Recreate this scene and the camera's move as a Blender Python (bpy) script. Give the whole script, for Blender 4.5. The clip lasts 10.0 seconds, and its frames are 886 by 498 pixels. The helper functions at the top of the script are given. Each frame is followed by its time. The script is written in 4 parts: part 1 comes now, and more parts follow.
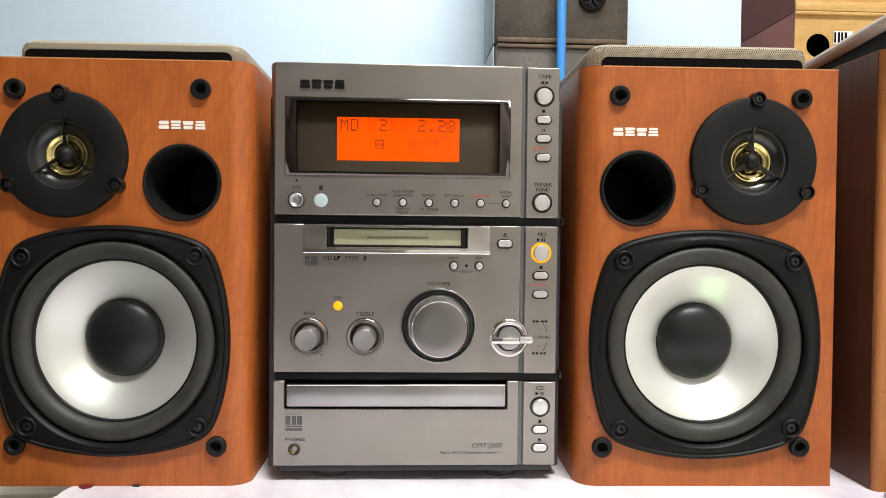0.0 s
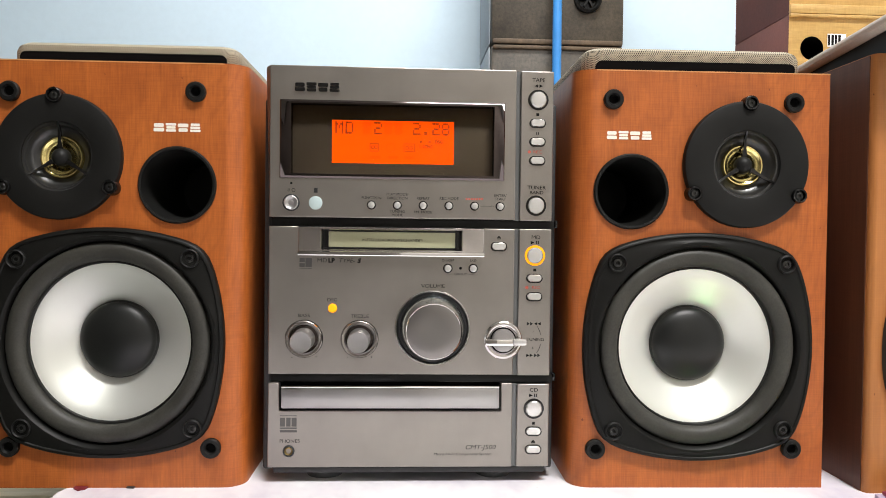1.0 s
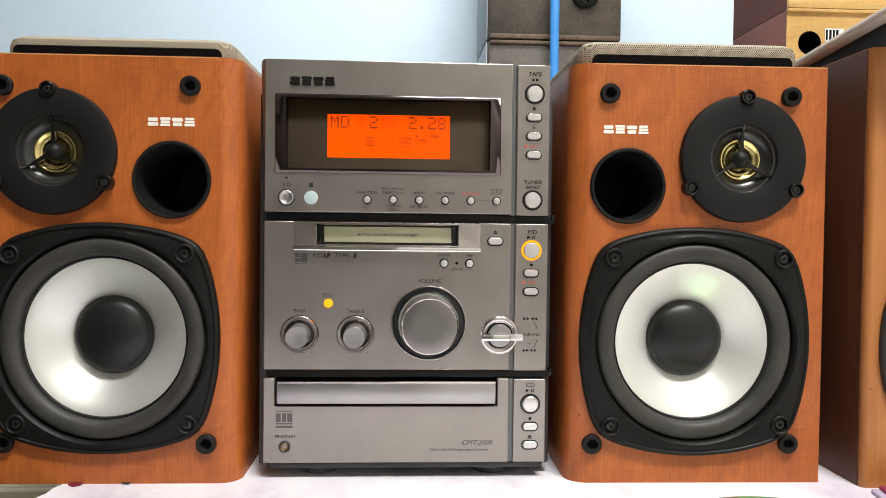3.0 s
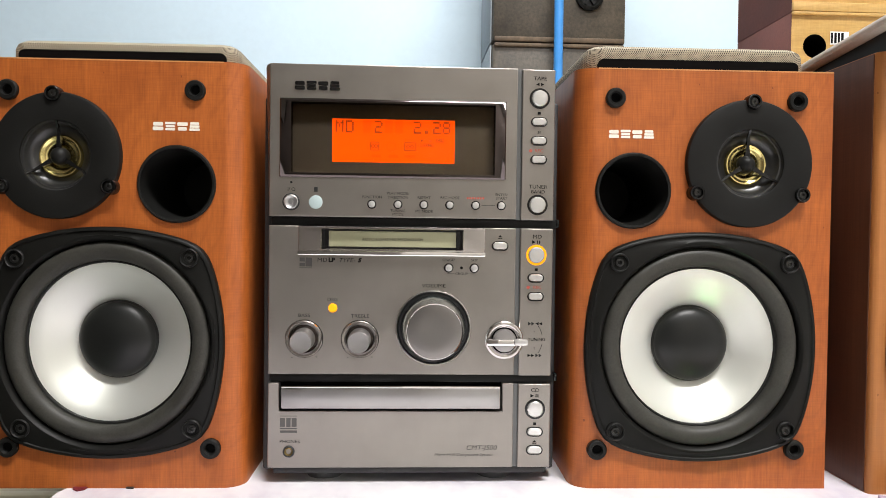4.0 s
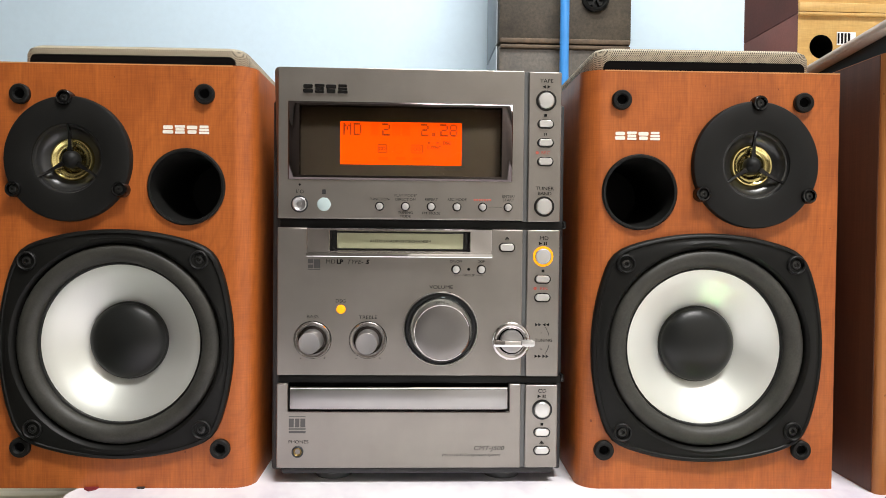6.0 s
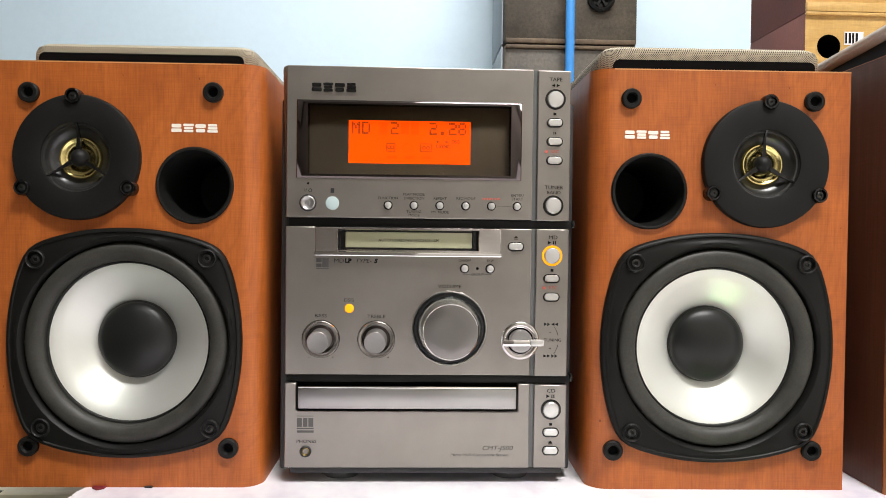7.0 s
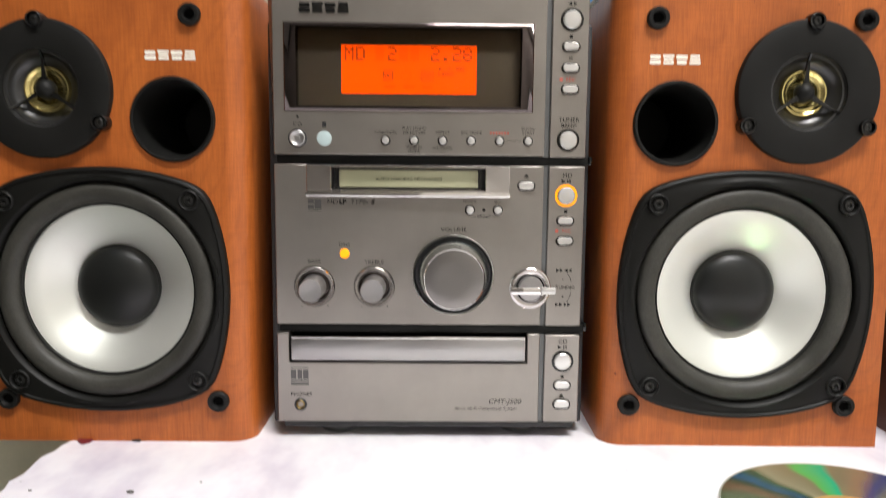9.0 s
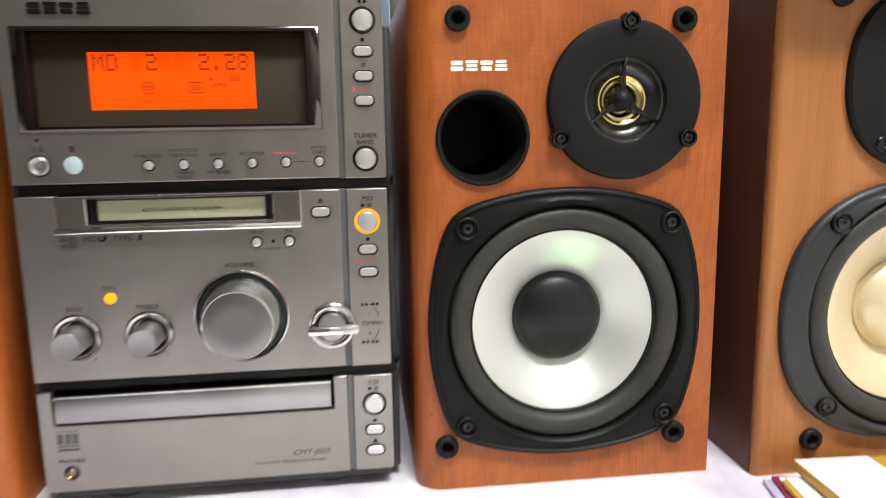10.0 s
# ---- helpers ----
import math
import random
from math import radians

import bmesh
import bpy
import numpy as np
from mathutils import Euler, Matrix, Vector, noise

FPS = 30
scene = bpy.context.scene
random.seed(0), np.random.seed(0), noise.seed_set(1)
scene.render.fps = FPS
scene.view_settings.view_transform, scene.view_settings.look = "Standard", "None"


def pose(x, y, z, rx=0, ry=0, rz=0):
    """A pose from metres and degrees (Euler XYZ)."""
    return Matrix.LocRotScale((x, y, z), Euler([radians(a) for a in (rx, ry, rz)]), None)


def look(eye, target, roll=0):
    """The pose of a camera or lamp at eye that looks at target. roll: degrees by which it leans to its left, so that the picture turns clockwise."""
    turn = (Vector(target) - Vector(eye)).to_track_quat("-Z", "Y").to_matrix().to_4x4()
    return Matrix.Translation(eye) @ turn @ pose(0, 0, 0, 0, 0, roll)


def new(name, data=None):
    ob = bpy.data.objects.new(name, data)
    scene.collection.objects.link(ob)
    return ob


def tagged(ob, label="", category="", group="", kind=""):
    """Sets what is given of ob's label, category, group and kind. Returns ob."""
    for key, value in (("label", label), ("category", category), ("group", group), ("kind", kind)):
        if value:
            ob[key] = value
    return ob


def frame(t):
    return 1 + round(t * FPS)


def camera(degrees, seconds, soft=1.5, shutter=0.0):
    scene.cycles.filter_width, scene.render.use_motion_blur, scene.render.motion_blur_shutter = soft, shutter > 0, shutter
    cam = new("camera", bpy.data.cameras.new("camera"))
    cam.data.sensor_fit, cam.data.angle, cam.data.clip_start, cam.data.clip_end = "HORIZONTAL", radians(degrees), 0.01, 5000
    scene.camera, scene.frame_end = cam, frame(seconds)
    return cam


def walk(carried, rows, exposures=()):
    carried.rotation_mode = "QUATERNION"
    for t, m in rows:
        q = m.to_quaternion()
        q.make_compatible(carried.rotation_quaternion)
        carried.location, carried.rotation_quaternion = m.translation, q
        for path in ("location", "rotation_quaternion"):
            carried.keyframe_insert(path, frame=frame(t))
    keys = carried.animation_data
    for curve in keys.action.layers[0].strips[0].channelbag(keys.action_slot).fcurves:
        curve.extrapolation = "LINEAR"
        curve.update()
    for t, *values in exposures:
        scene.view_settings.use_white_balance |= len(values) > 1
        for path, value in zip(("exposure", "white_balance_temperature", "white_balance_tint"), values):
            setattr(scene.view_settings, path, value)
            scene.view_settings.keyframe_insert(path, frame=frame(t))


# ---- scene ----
cam = camera(61.9, 10.0, soft=0.7, shutter=0.25)
PATH = [
    (0, (-0.00454, -0.45089, 0.15193), (0.08456, 1.54675, 0.11339), 0.610),
    (0.5, (-0.00328, -0.45058, 0.15217), (0.09171, 1.54674, 0.11073), 0.617),
    (1, (-0.00354, -0.45276, 0.15361), (0.09611, 1.54438, 0.11486), 0.700),
    (1.5, (-0.00054, -0.45175, 0.15196), (0.10434, 1.54493, 0.10445), 0.664),
    (2, (-0.00178, -0.44992, 0.15156), (0.10537, 1.54647, 0.09718), 0.572),
    (2.5, (-0.00194, -0.45126, 0.15212), (0.1056, 1.54519, 0.10101), 0.621),
    (4, (-0.00314, -0.45014, 0.15456), (0.09308, 1.54705, 0.11), 0.719),
    (4.5, (-0.00321, -0.45368, 0.15548), (0.08937, 1.54382, 0.11817), 0.754),
    (5, (-0.00192, -0.45208, 0.15422), (0.08828, 1.54556, 0.11796), 0.729),
    (5.5, (-0.00254, -0.45305, 0.15507), (0.08269, 1.5447, 0.11331), 0.649),
    (7, (-0.0071, -0.45138, 0.15366), (0.0632, 1.54701, 0.11464), 0.663),
    (7.5, (-0.00769, -0.44945, 0.15338), (0.05885, 1.54903, 0.11305), 0.776),
    (8, (-0.00639, -0.44817, 0.15261), (0.05428, 1.55036, 0.10567), 0.777),
    (8.5, (-0.00981, -0.44826, 0.15419), (0.0494, 1.55045, 0.11324), 0.823),
    (8.8, (-0.008, -0.43095, 0.16222), (0.04885, 1.56751, 0.10819), 1.076),
    (9, (0.00146, -0.41323, 0.15925), (0.02958, 1.57303, -0.0731), 0.500),
    (9.2, (0.00878, -0.40962, 0.16628), (0.05946, 1.56456, -0.14997), 0.965),
    (9.5, (0.04159, -0.41134, 0.17197), (0.12916, 1.55131, -0.20267), -0.404),
    (9.7, (0.04702, -0.40614, 0.18097), (0.21066, 1.54995, -0.20236), -0.967),
    (9.9, (0.05905, -0.38508, 0.19131), (0.28799, 1.5664, -0.18191), -1.214),
    (10, (0.06564, -0.36406, 0.19016), (0.3227, 1.58926, -0.15399), -0.886),
]
walk(cam, [(t, look(eye, target, roll)) for t, eye, target, roll in PATH],
     exposures=[(0, -0.02, 6420, 10), (8.6, -0.02, 6420, 10), (9.5, -0.04, 6350, 10), (10, -0.04, 6200, 10)])

# ---- light ----
world = bpy.data.worlds.new("world")
scene.world = world
world.use_nodes = True
world.node_tree.nodes["Background"].inputs[0].default_value = (0.75, 0.85, 1.0, 1)
world.node_tree.nodes["Background"].inputs[1].default_value = 0.15


def area_lamp(name, eye, target, sx, sy, watts, colour):
    data = bpy.data.lights.new(name, "AREA")
    data.shape, data.size, data.size_y, data.energy, data.color = "RECTANGLE", sx, sy, watts, colour
    ob = new(name, data)
    ob.matrix_world = look(eye, target)
    return ob


LAMP_AT = (0.40, -0.75, 1.62)
WALL_FILL_AT = (0.20, 0.52, 1.62)
area_lamp("ceiling_lamp_light", LAMP_AT, (LAMP_AT[0], LAMP_AT[1], 0), 0.75, 0.25, 45, (1.0, 0.972, 0.94))
# fill lamp added over the back to brighten the blue wall
area_lamp("wall_fill_light", WALL_FILL_AT, (WALL_FILL_AT[0], WALL_FILL_AT[1], 0), 0.75, 0.25, 30, (1.0, 0.98, 0.96))


# ---- materials ----
def shader(name, colour, rough=0.5, metal=0.0, **extra):
    m = bpy.data.materials.new(name)
    m.use_nodes = True
    b = m.node_tree.nodes["Principled BSDF"]
    b.inputs["Base Color"].default_value = (*colour, 1)
    b.inputs["Roughness"].default_value = rough
    b.inputs["Metallic"].default_value = metal
    for k, v in extra.items():
        b.inputs[k.replace("_", " ")].default_value = v
    return m


def node(m, kind, **values):
    n = m.node_tree.nodes.new(kind)
    for k, v in values.items():
        n.inputs[k.replace("_", " ")].default_value = v
    return n


def wire(m, a, out, b, inp):
    m.node_tree.links.new(a.outputs[out], b.inputs[inp])


def coords(m, scale, turn=(0, 0, 0), kind="Object"):
    tc = m.node_tree.nodes.new("ShaderNodeTexCoord")
    mp = node(m, "ShaderNodeMapping")
    mp.inputs["Scale"].default_value = scale
    mp.inputs["Rotation"].default_value = turn
    wire(m, tc, kind, mp, "Vector")
    return mp


def noise_at(m, scale, detail=4.0, rough=0.6):
    mp = coords(m, scale)
    n = node(m, "ShaderNodeTexNoise", Scale=1.0, Detail=detail, Roughness=rough)
    wire(m, mp, "Vector", n, "Vector")
    return n


def ramp(m, stops):
    r = m.node_tree.nodes.new("ShaderNodeValToRGB")
    e = r.color_ramp.elements
    while len(e) < len(stops):
        e.new(0.5)
    for i, (p, c) in enumerate(stops):
        e[i].position, e[i].color = p, (*c, 1)
    return r


def mix(m, kind, factor, a, b):
    n = m.node_tree.nodes.new("ShaderNodeMix")
    n.data_type, n.blend_type = "RGBA", kind
    for slot, v in ((0, factor), (6, a), (7, b)):
        if isinstance(v, (int, float)):
            n.inputs[slot].default_value = v
        elif isinstance(v, tuple):
            n.inputs[slot].default_value = (*v, 1)
        else:
            m.node_tree.links.new(v, n.inputs[slot])
    return n


def bump(m, height, strength, distance):
    b = m.node_tree.nodes["Principled BSDF"]
    n = node(m, "ShaderNodeBump", Strength=strength, Distance=distance)
    m.node_tree.links.new(height, n.inputs["Height"])
    wire(m, n, "Normal", b, "Normal")


def speckled(name, colour, rough, metal=0.0, scale=900.0, amount=0.12, relief=0.00004, wear=25.0, gloss=0.5):
    """A painted, moulded or coated surface: fine grain, broad patches, slight relief."""
    m = shader(name, colour, rough, metal)
    b = m.node_tree.nodes["Principled BSDF"]
    fine, broad = noise_at(m, (scale,) * 3, 2), noise_at(m, (wear,) * 3, 3)
    lo, hi = tuple(c * (1 - amount) for c in colour), tuple(min(1, c * (1 + amount)) for c in colour)
    r = ramp(m, [(0.3, lo), (0.7, hi)])
    wire(m, broad, "Fac", r, "Fac")
    r2 = ramp(m, [(0.3, (1 - amount,) * 3), (0.7, (1, 1, 1))])
    wire(m, fine, "Fac", r2, "Fac")
    mx = mix(m, "MULTIPLY", 1.0, r.outputs[0], r2.outputs[0])
    m.node_tree.links.new(mx.outputs[2], b.inputs["Base Color"])
    mr = node(m, "ShaderNodeMapRange", To_Min=rough * 0.85, To_Max=min(1, rough * 1.2))
    wire(m, broad, "Fac", mr, "Value")
    wire(m, mr, "Result", b, "Roughness")
    bump(m, fine.outputs["Fac"], 0.5, relief)
    b.inputs["Specular IOR Level"].default_value = gloss
    return m


def wood(name, dark, mid, light, figure_size, fibre_size, rough=0.38, depth=0.12):
    """Veneer: slow upright figure, fine upright pores and a faint hatching across them."""
    m = shader(name, mid, rough)
    b = m.node_tree.nodes["Principled BSDF"]
    figure = noise_at(m, figure_size, 6, 0.62)
    r = ramp(m, [(0.30, dark), (0.5, mid), (0.70, light)])
    wire(m, figure, "Fac", r, "Fac")
    out = r.outputs[0]
    across = (fibre_size[2], fibre_size[2], fibre_size[0] * 1.6)
    for size, amount in ((fibre_size, depth), (across, depth * 0.65), ((55, 55, 30), depth * 0.6)):
        n = noise_at(m, size, 3, 0.7)
        k = ramp(m, [(0.36, (1 - amount, 1 - amount * 1.15, 1 - amount * 1.3)), (0.62, (1, 1, 1))])
        wire(m, n, "Fac", k, "Fac")
        out = mix(m, "MULTIPLY", 1.0, out, k.outputs[0]).outputs[2]
    rings = noise_at(m, (figure_size[0] * 0.32, figure_size[1] * 0.32, figure_size[2] * 0.45), 2, 0.5)
    many = m.node_tree.nodes.new("ShaderNodeMath")
    many.operation = "MULTIPLY"
    many.inputs[1].default_value = 130
    wire(m, rings, "Fac", many, 0)
    lines = m.node_tree.nodes.new("ShaderNodeMath")
    lines.operation = "SINE"
    wire(m, many, 0, lines, 0)
    k = ramp(m, [(0.55, (1, 1, 1)), (1.0, (1 - depth * 0.45, 1 - depth * 0.52, 1 - depth * 0.6))])
    wire(m, lines, 0, k, "Fac")
    out = mix(m, "MULTIPLY", 1.0, out, k.outputs[0]).outputs[2]
    nicks = noise_at(m, (330, 330, 210), 1, 0.4)
    k = ramp(m, [(0.80, (1, 1, 1)), (0.83, (0.45, 0.36, 0.30))])
    wire(m, nicks, "Fac", k, "Fac")
    out = mix(m, "MULTIPLY", 1.0, out, k.outputs[0]).outputs[2]
    m.node_tree.links.new(out, b.inputs["Base Color"])
    bump(m, n.outputs["Fac"], 0.1, 0.00006)
    return m


SILVER = speckled("silver_paint", (0.338, 0.314, 0.288), 0.36, 0.92, 1800, 0.07, 0.00002, 40.0)
SILVER_DARK = speckled("silver_groove", (0.16, 0.165, 0.165), 0.45, 0.6, 2500, 0.05, 0.00001)
SILVER_BRIGHT = speckled("polished_button", (0.64, 0.63, 0.61), 0.25, 0.6, 2500, 0.04, 0.000004)
KNOB_DARK = speckled("dark_brushed_knob", (0.250, 0.236, 0.226), 0.32, 0.9, 2500, 0.06, 0.000008)
KNOB = speckled("brushed_knob", (0.40, 0.39, 0.385), 0.33, 0.85, 2500, 0.06, 0.000008)
TEAL_CHROME = shader("knob_side_chrome", (0.74, 0.80, 0.80), 0.14, 1.0)
BEZEL_CHROME = shader("bezel_chrome", (0.105, 0.088, 0.086), 0.09, 1.0)
SCREW_STEEL = shader("blackened_steel", (0.05, 0.05, 0.048), 0.30, 0.8)
PALE_CHROME = shader("pale_chrome", (0.62, 0.59, 0.58), 0.14, 1.0)
SMOKED = shader("smoked_chrome", (0.11, 0.092, 0.086), 0.07, 1.0)
CHROME = shader("chrome", (0.78, 0.76, 0.75), 0.07, 1.0)
WELL_BLACK = shader("painted_well_black", (0.008, 0.008, 0.009), 0.35, 0.0)
CASE = speckled("dark_case", (0.035, 0.035, 0.037), 0.5, 0.1, 1500, 0.2)
BLACK = speckled("black_plastic", (0.0075, 0.0075, 0.0066), 0.43, 0.0, 1600, 0.25, 0.00005, gloss=0.17)
FRAME_GREY = speckled("grey_black_plastic", (0.026, 0.028, 0.028), 0.42, 0.0, 1500, 0.2, 0.00005)
BLACK_SATIN = speckled("black_satin", (0.0085, 0.0085, 0.0078), 0.5, 0.0, 1500, 0.2, 0.00005, gloss=0.22)
BLACK_GLOSS = speckled("black_gloss", (0.005, 0.005, 0.005), 0.2, 0.0, 1500, 0.2, 0.00002, gloss=0.5)
HOLE = shader("hole_black", (0.004, 0.004, 0.004), 0.8, Specular_IOR_Level=0.05)
RUBBER = speckled("rubber_surround", (0.038, 0.037, 0.031), 0.50, 0.0, 1000, 0.30, 0.00006, 45.0, gloss=0.4)
DUSTCAP = speckled("dust_cap_felt", (0.008, 0.0088, 0.0082), 0.35, 0.0, 2000, 0.2, 0.00006, gloss=0.4)
BRASS = shader("brass", (0.86, 0.72, 0.30), 0.26, 1.0)
DULL_BRASS = shader("dull_brass", (0.34, 0.25, 0.10), 0.3, 1.0)
INK = shader("ink_black", (0.008, 0.008, 0.008), 0.7, Specular_IOR_Level=0.1)
INK_GREY = shader("ink_grey", (0.035, 0.035, 0.035), 0.7, Specular_IOR_Level=0.1)
INK_PALE = shader("ink_pale", (0.085, 0.083, 0.08), 0.6)
HORN = speckled("glossy_horn", (0.020, 0.020, 0.020), 0.30, 0.0, 1500, 0.15, 0.00002, gloss=0.6)
INK_RED = shader("ink_red", (0.50, 0.10, 0.07), 0.6)
INK_WHITE = shader("ink_cream", (0.85, 0.8, 0.7), 0.5)
LCD_INK = shader("lcd_segment", (0.20, 0.018, 0.004), 0.7)
SENSOR = speckled("sensor_window", (0.44, 0.54, 0.54), 0.3, 0.0, 2500, 0.05)
FLAP = speckled("slot_flap", (0.42, 0.42, 0.27), 0.35, 0.0, 2000, 0.08)
WINDOW_BACK = speckled("display_back", (0.030, 0.021, 0.012), 0.6, 0.0, 1500, 0.1, gloss=0.1)

CHERRY = wood("cherry_veneer", (0.40, 0.100, 0.0160), (0.475, 0.126, 0.0215), (0.545, 0.156, 0.029), (34, 34, 9), (850, 850, 45), 0.42, 0.20)
BEECH = wood("beech_veneer", (0.37, 0.135, 0.032), (0.44, 0.170, 0.044), (0.51, 0.21, 0.062), (45, 45, 4), (900, 900, 12), 0.42, 0.11)
# shade on the beech cabinet's side is put into this dark brown
SHADED_SIDE_VENEER = wood("shaded_side_veneer", (0.075, 0.024, 0.011), (0.10, 0.034, 0.015), (0.13, 0.046, 0.021), (45, 45, 4), (700, 700, 14), 0.5, 0.15)
YELLOW_WOOD = wood("yellow_plywood", (0.52, 0.31, 0.08), (0.62, 0.39, 0.12), (0.70, 0.47, 0.17), (8, 8, 30), (30, 30, 400), 0.5, 0.12)
PALE_EDGE = speckled("pale_veneer_edge", (0.62, 0.30, 0.11), 0.5)
WORN_EDGE = speckled("worn_brown_edge", (0.105, 0.070, 0.040), 0.7, 0.0, 120, 0.35, 0.0004, 15)
RED_BOARD = speckled("red_brown_board", (0.13, 0.045, 0.035), 0.55, 0.0, 300, 0.2, 0.0002, 12)
DARK_BOARD = speckled("worn_dark_board", (0.072, 0.058, 0.040), 0.55, 0.0, 160, 0.45, 0.0005, 14)
PALE_SIDE = speckled("pale_grey_side", (0.30, 0.34, 0.37), 0.6, 0.0, 200, 0.12, 0.0002, 9)
WALL = speckled("blue_wall_paint", (0.60, 0.74, 0.84), 0.7, 0.0, 60, 0.03, 0.0003, 3)
# tone of an unseen wall, set for reflections in the silver panel
MID_REFLECTION_PAINT = speckled("unseen_beige_wall", (0.50, 0.46, 0.415), 0.7, 0.0, 60, 0.05, 0.0003, 3)
CREAM_BOARD = speckled("cream_board", (0.62, 0.58, 0.45), 0.5, 0.0, 300, 0.05)
GREY_GLASS = speckled("grey_green_panel", (0.20, 0.23, 0.19), 0.3, 0.0, 100, 0.1, 0.0001, 12)
# unseen wall tones: dark on the left, bright on the right, for reflections
DARK_REFLECTION_PAINT = speckled("unseen_dark_wall", (0.14, 0.122, 0.106), 0.7, 0.0, 60, 0.05, 0.0003, 3)
BRIGHT_REFLECTION_PAINT = speckled("unseen_bright_wall", (0.72, 0.70, 0.67), 0.7, 0.0, 60, 0.04, 0.0003, 3)
CEILING_PAINT = speckled("ceiling_paint", (0.8, 0.8, 0.78), 0.8, 0.0, 60, 0.03, 0.0003, 3)
FLOOR_TILE = speckled("grey_green_floor", (0.30, 0.33, 0.29), 0.5, 0.0, 80, 0.15, 0.0002, 6)
PIPE = speckled("blue_pipe", (0.05, 0.25, 0.62), 0.35, 0.0, 300, 0.06)
PAPER = speckled("white_paper", (0.82, 0.82, 0.80), 0.7, 0.0, 700, 0.03)
GOLD_CARD = speckled("gold_card", (0.62, 0.38, 0.05), 0.4, 0.1, 700, 0.1)
MAGENTA = speckled("magenta_plastic", (0.32, 0.02, 0.10), 0.35, 0.0, 700, 0.1)
LILAC = shader("lilac_plastic", (0.55, 0.5, 0.68), 0.25)
RED_SCRAP = speckled("red_scrap", (0.55, 0.03, 0.05), 0.5)
MAROON = speckled("maroon_paper", (0.16, 0.012, 0.02), 0.6)
CRUMB = speckled("grey_crumb", (0.16, 0.15, 0.14), 0.7, 0.0, 900, 0.3)
FELT_BEIGE = speckled("pale_rim", (0.55, 0.50, 0.44), 0.6, 0.0, 900, 0.15)


def table_cover():
    m = shader("table_cover", (0.8, 0.79, 0.82), 0.45)
    b = m.node_tree.nodes["Principled BSDF"]
    patches, specks = noise_at(m, (9, 5, 9), 5, 0.6), noise_at(m, (60, 60, 60), 5, 0.65)
    r = ramp(m, [(0.36, (0.58, 0.53, 0.62)), (0.46, (0.76, 0.73, 0.78)), (0.54, (0.84, 0.83, 0.85))])
    wire(m, patches, "Fac", r, "Fac")
    r2 = ramp(m, [(0.26, (0.45, 0.45, 0.45)), (0.33, (1, 1, 1))])
    wire(m, specks, "Fac", r2, "Fac")
    mx = mix(m, "MULTIPLY", 0.7, r.outputs[0], r2.outputs[0])
    m.node_tree.links.new(mx.outputs[2], b.inputs["Base Color"])
    bump(m, patches.outputs["Fac"], 0.3, 0.0006)
    return m


COVER = table_cover()


def cloth():
    """Open speaker cloth: fine diamond weave."""
    m = shader("grille_cloth", (0.4, 0.34, 0.25), 0.85)
    b = m.node_tree.nodes["Principled BSDF"]
    waves = []
    for turn in (radians(45), radians(-45)):
        mp = coords(m, (1, 1, 1), (0, turn, turn))
        w = node(m, "ShaderNodeTexWave", Scale=460.0, Distortion=0.25, Detail=1.0)
        wire(m, mp, "Vector", w, "Vector")
        waves.append(w)
    mx = mix(m, "LIGHTEN", 1.0, waves[0].outputs[0], waves[1].outputs[0])
    r = ramp(m, [(0.34, (0.030, 0.025, 0.018)), (0.82, (0.35, 0.305, 0.22))])
    m.node_tree.links.new(mx.outputs[2], r.inputs[0])
    m.node_tree.links.new(r.outputs[0], b.inputs["Base Color"])
    bump(m, mx.outputs[2], 0.6, 0.0004)
    return m


CLOTH = cloth()


def cone_metal(name, colour, rough):
    """Spun metal cone: fine circular turning marks, and a thin clear film."""
    m = shader(name, colour, rough, 0.80)
    b = m.node_tree.nodes["Principled BSDF"]
    b.inputs["Anisotropic"].default_value = 0.38
    b.inputs["Anisotropic Rotation"].default_value = 0.25
    b.inputs["Thin Film IOR"].default_value = 1.26
    film = noise_at(m, (14, 14, 14), 1)
    thick = node(m, "ShaderNodeMapRange", To_Min=380.0, To_Max=520.0)
    wire(m, film, "Fac", thick, "Value")
    wire(m, thick, "Result", b, "Thin Film Thickness")
    tan = m.node_tree.nodes.new("ShaderNodeTangent")
    tan.direction_type, tan.axis = "RADIAL", "Y"
    wire(m, tan, "Tangent", b, "Tangent")
    broad = noise_at(m, (30, 30, 30), 3)
    mr = node(m, "ShaderNodeMapRange", To_Min=rough * 0.9, To_Max=rough * 1.15)
    wire(m, broad, "Fac", mr, "Value")
    wire(m, mr, "Result", b, "Roughness")
    return m


CONE = cone_metal("silver_cone", (0.82, 0.83, 0.78), 0.48)
CONE_CREAM = speckled("cream_cone", (0.80, 0.68, 0.42), 0.35, 0.35, 900, 0.04, 0.00002)


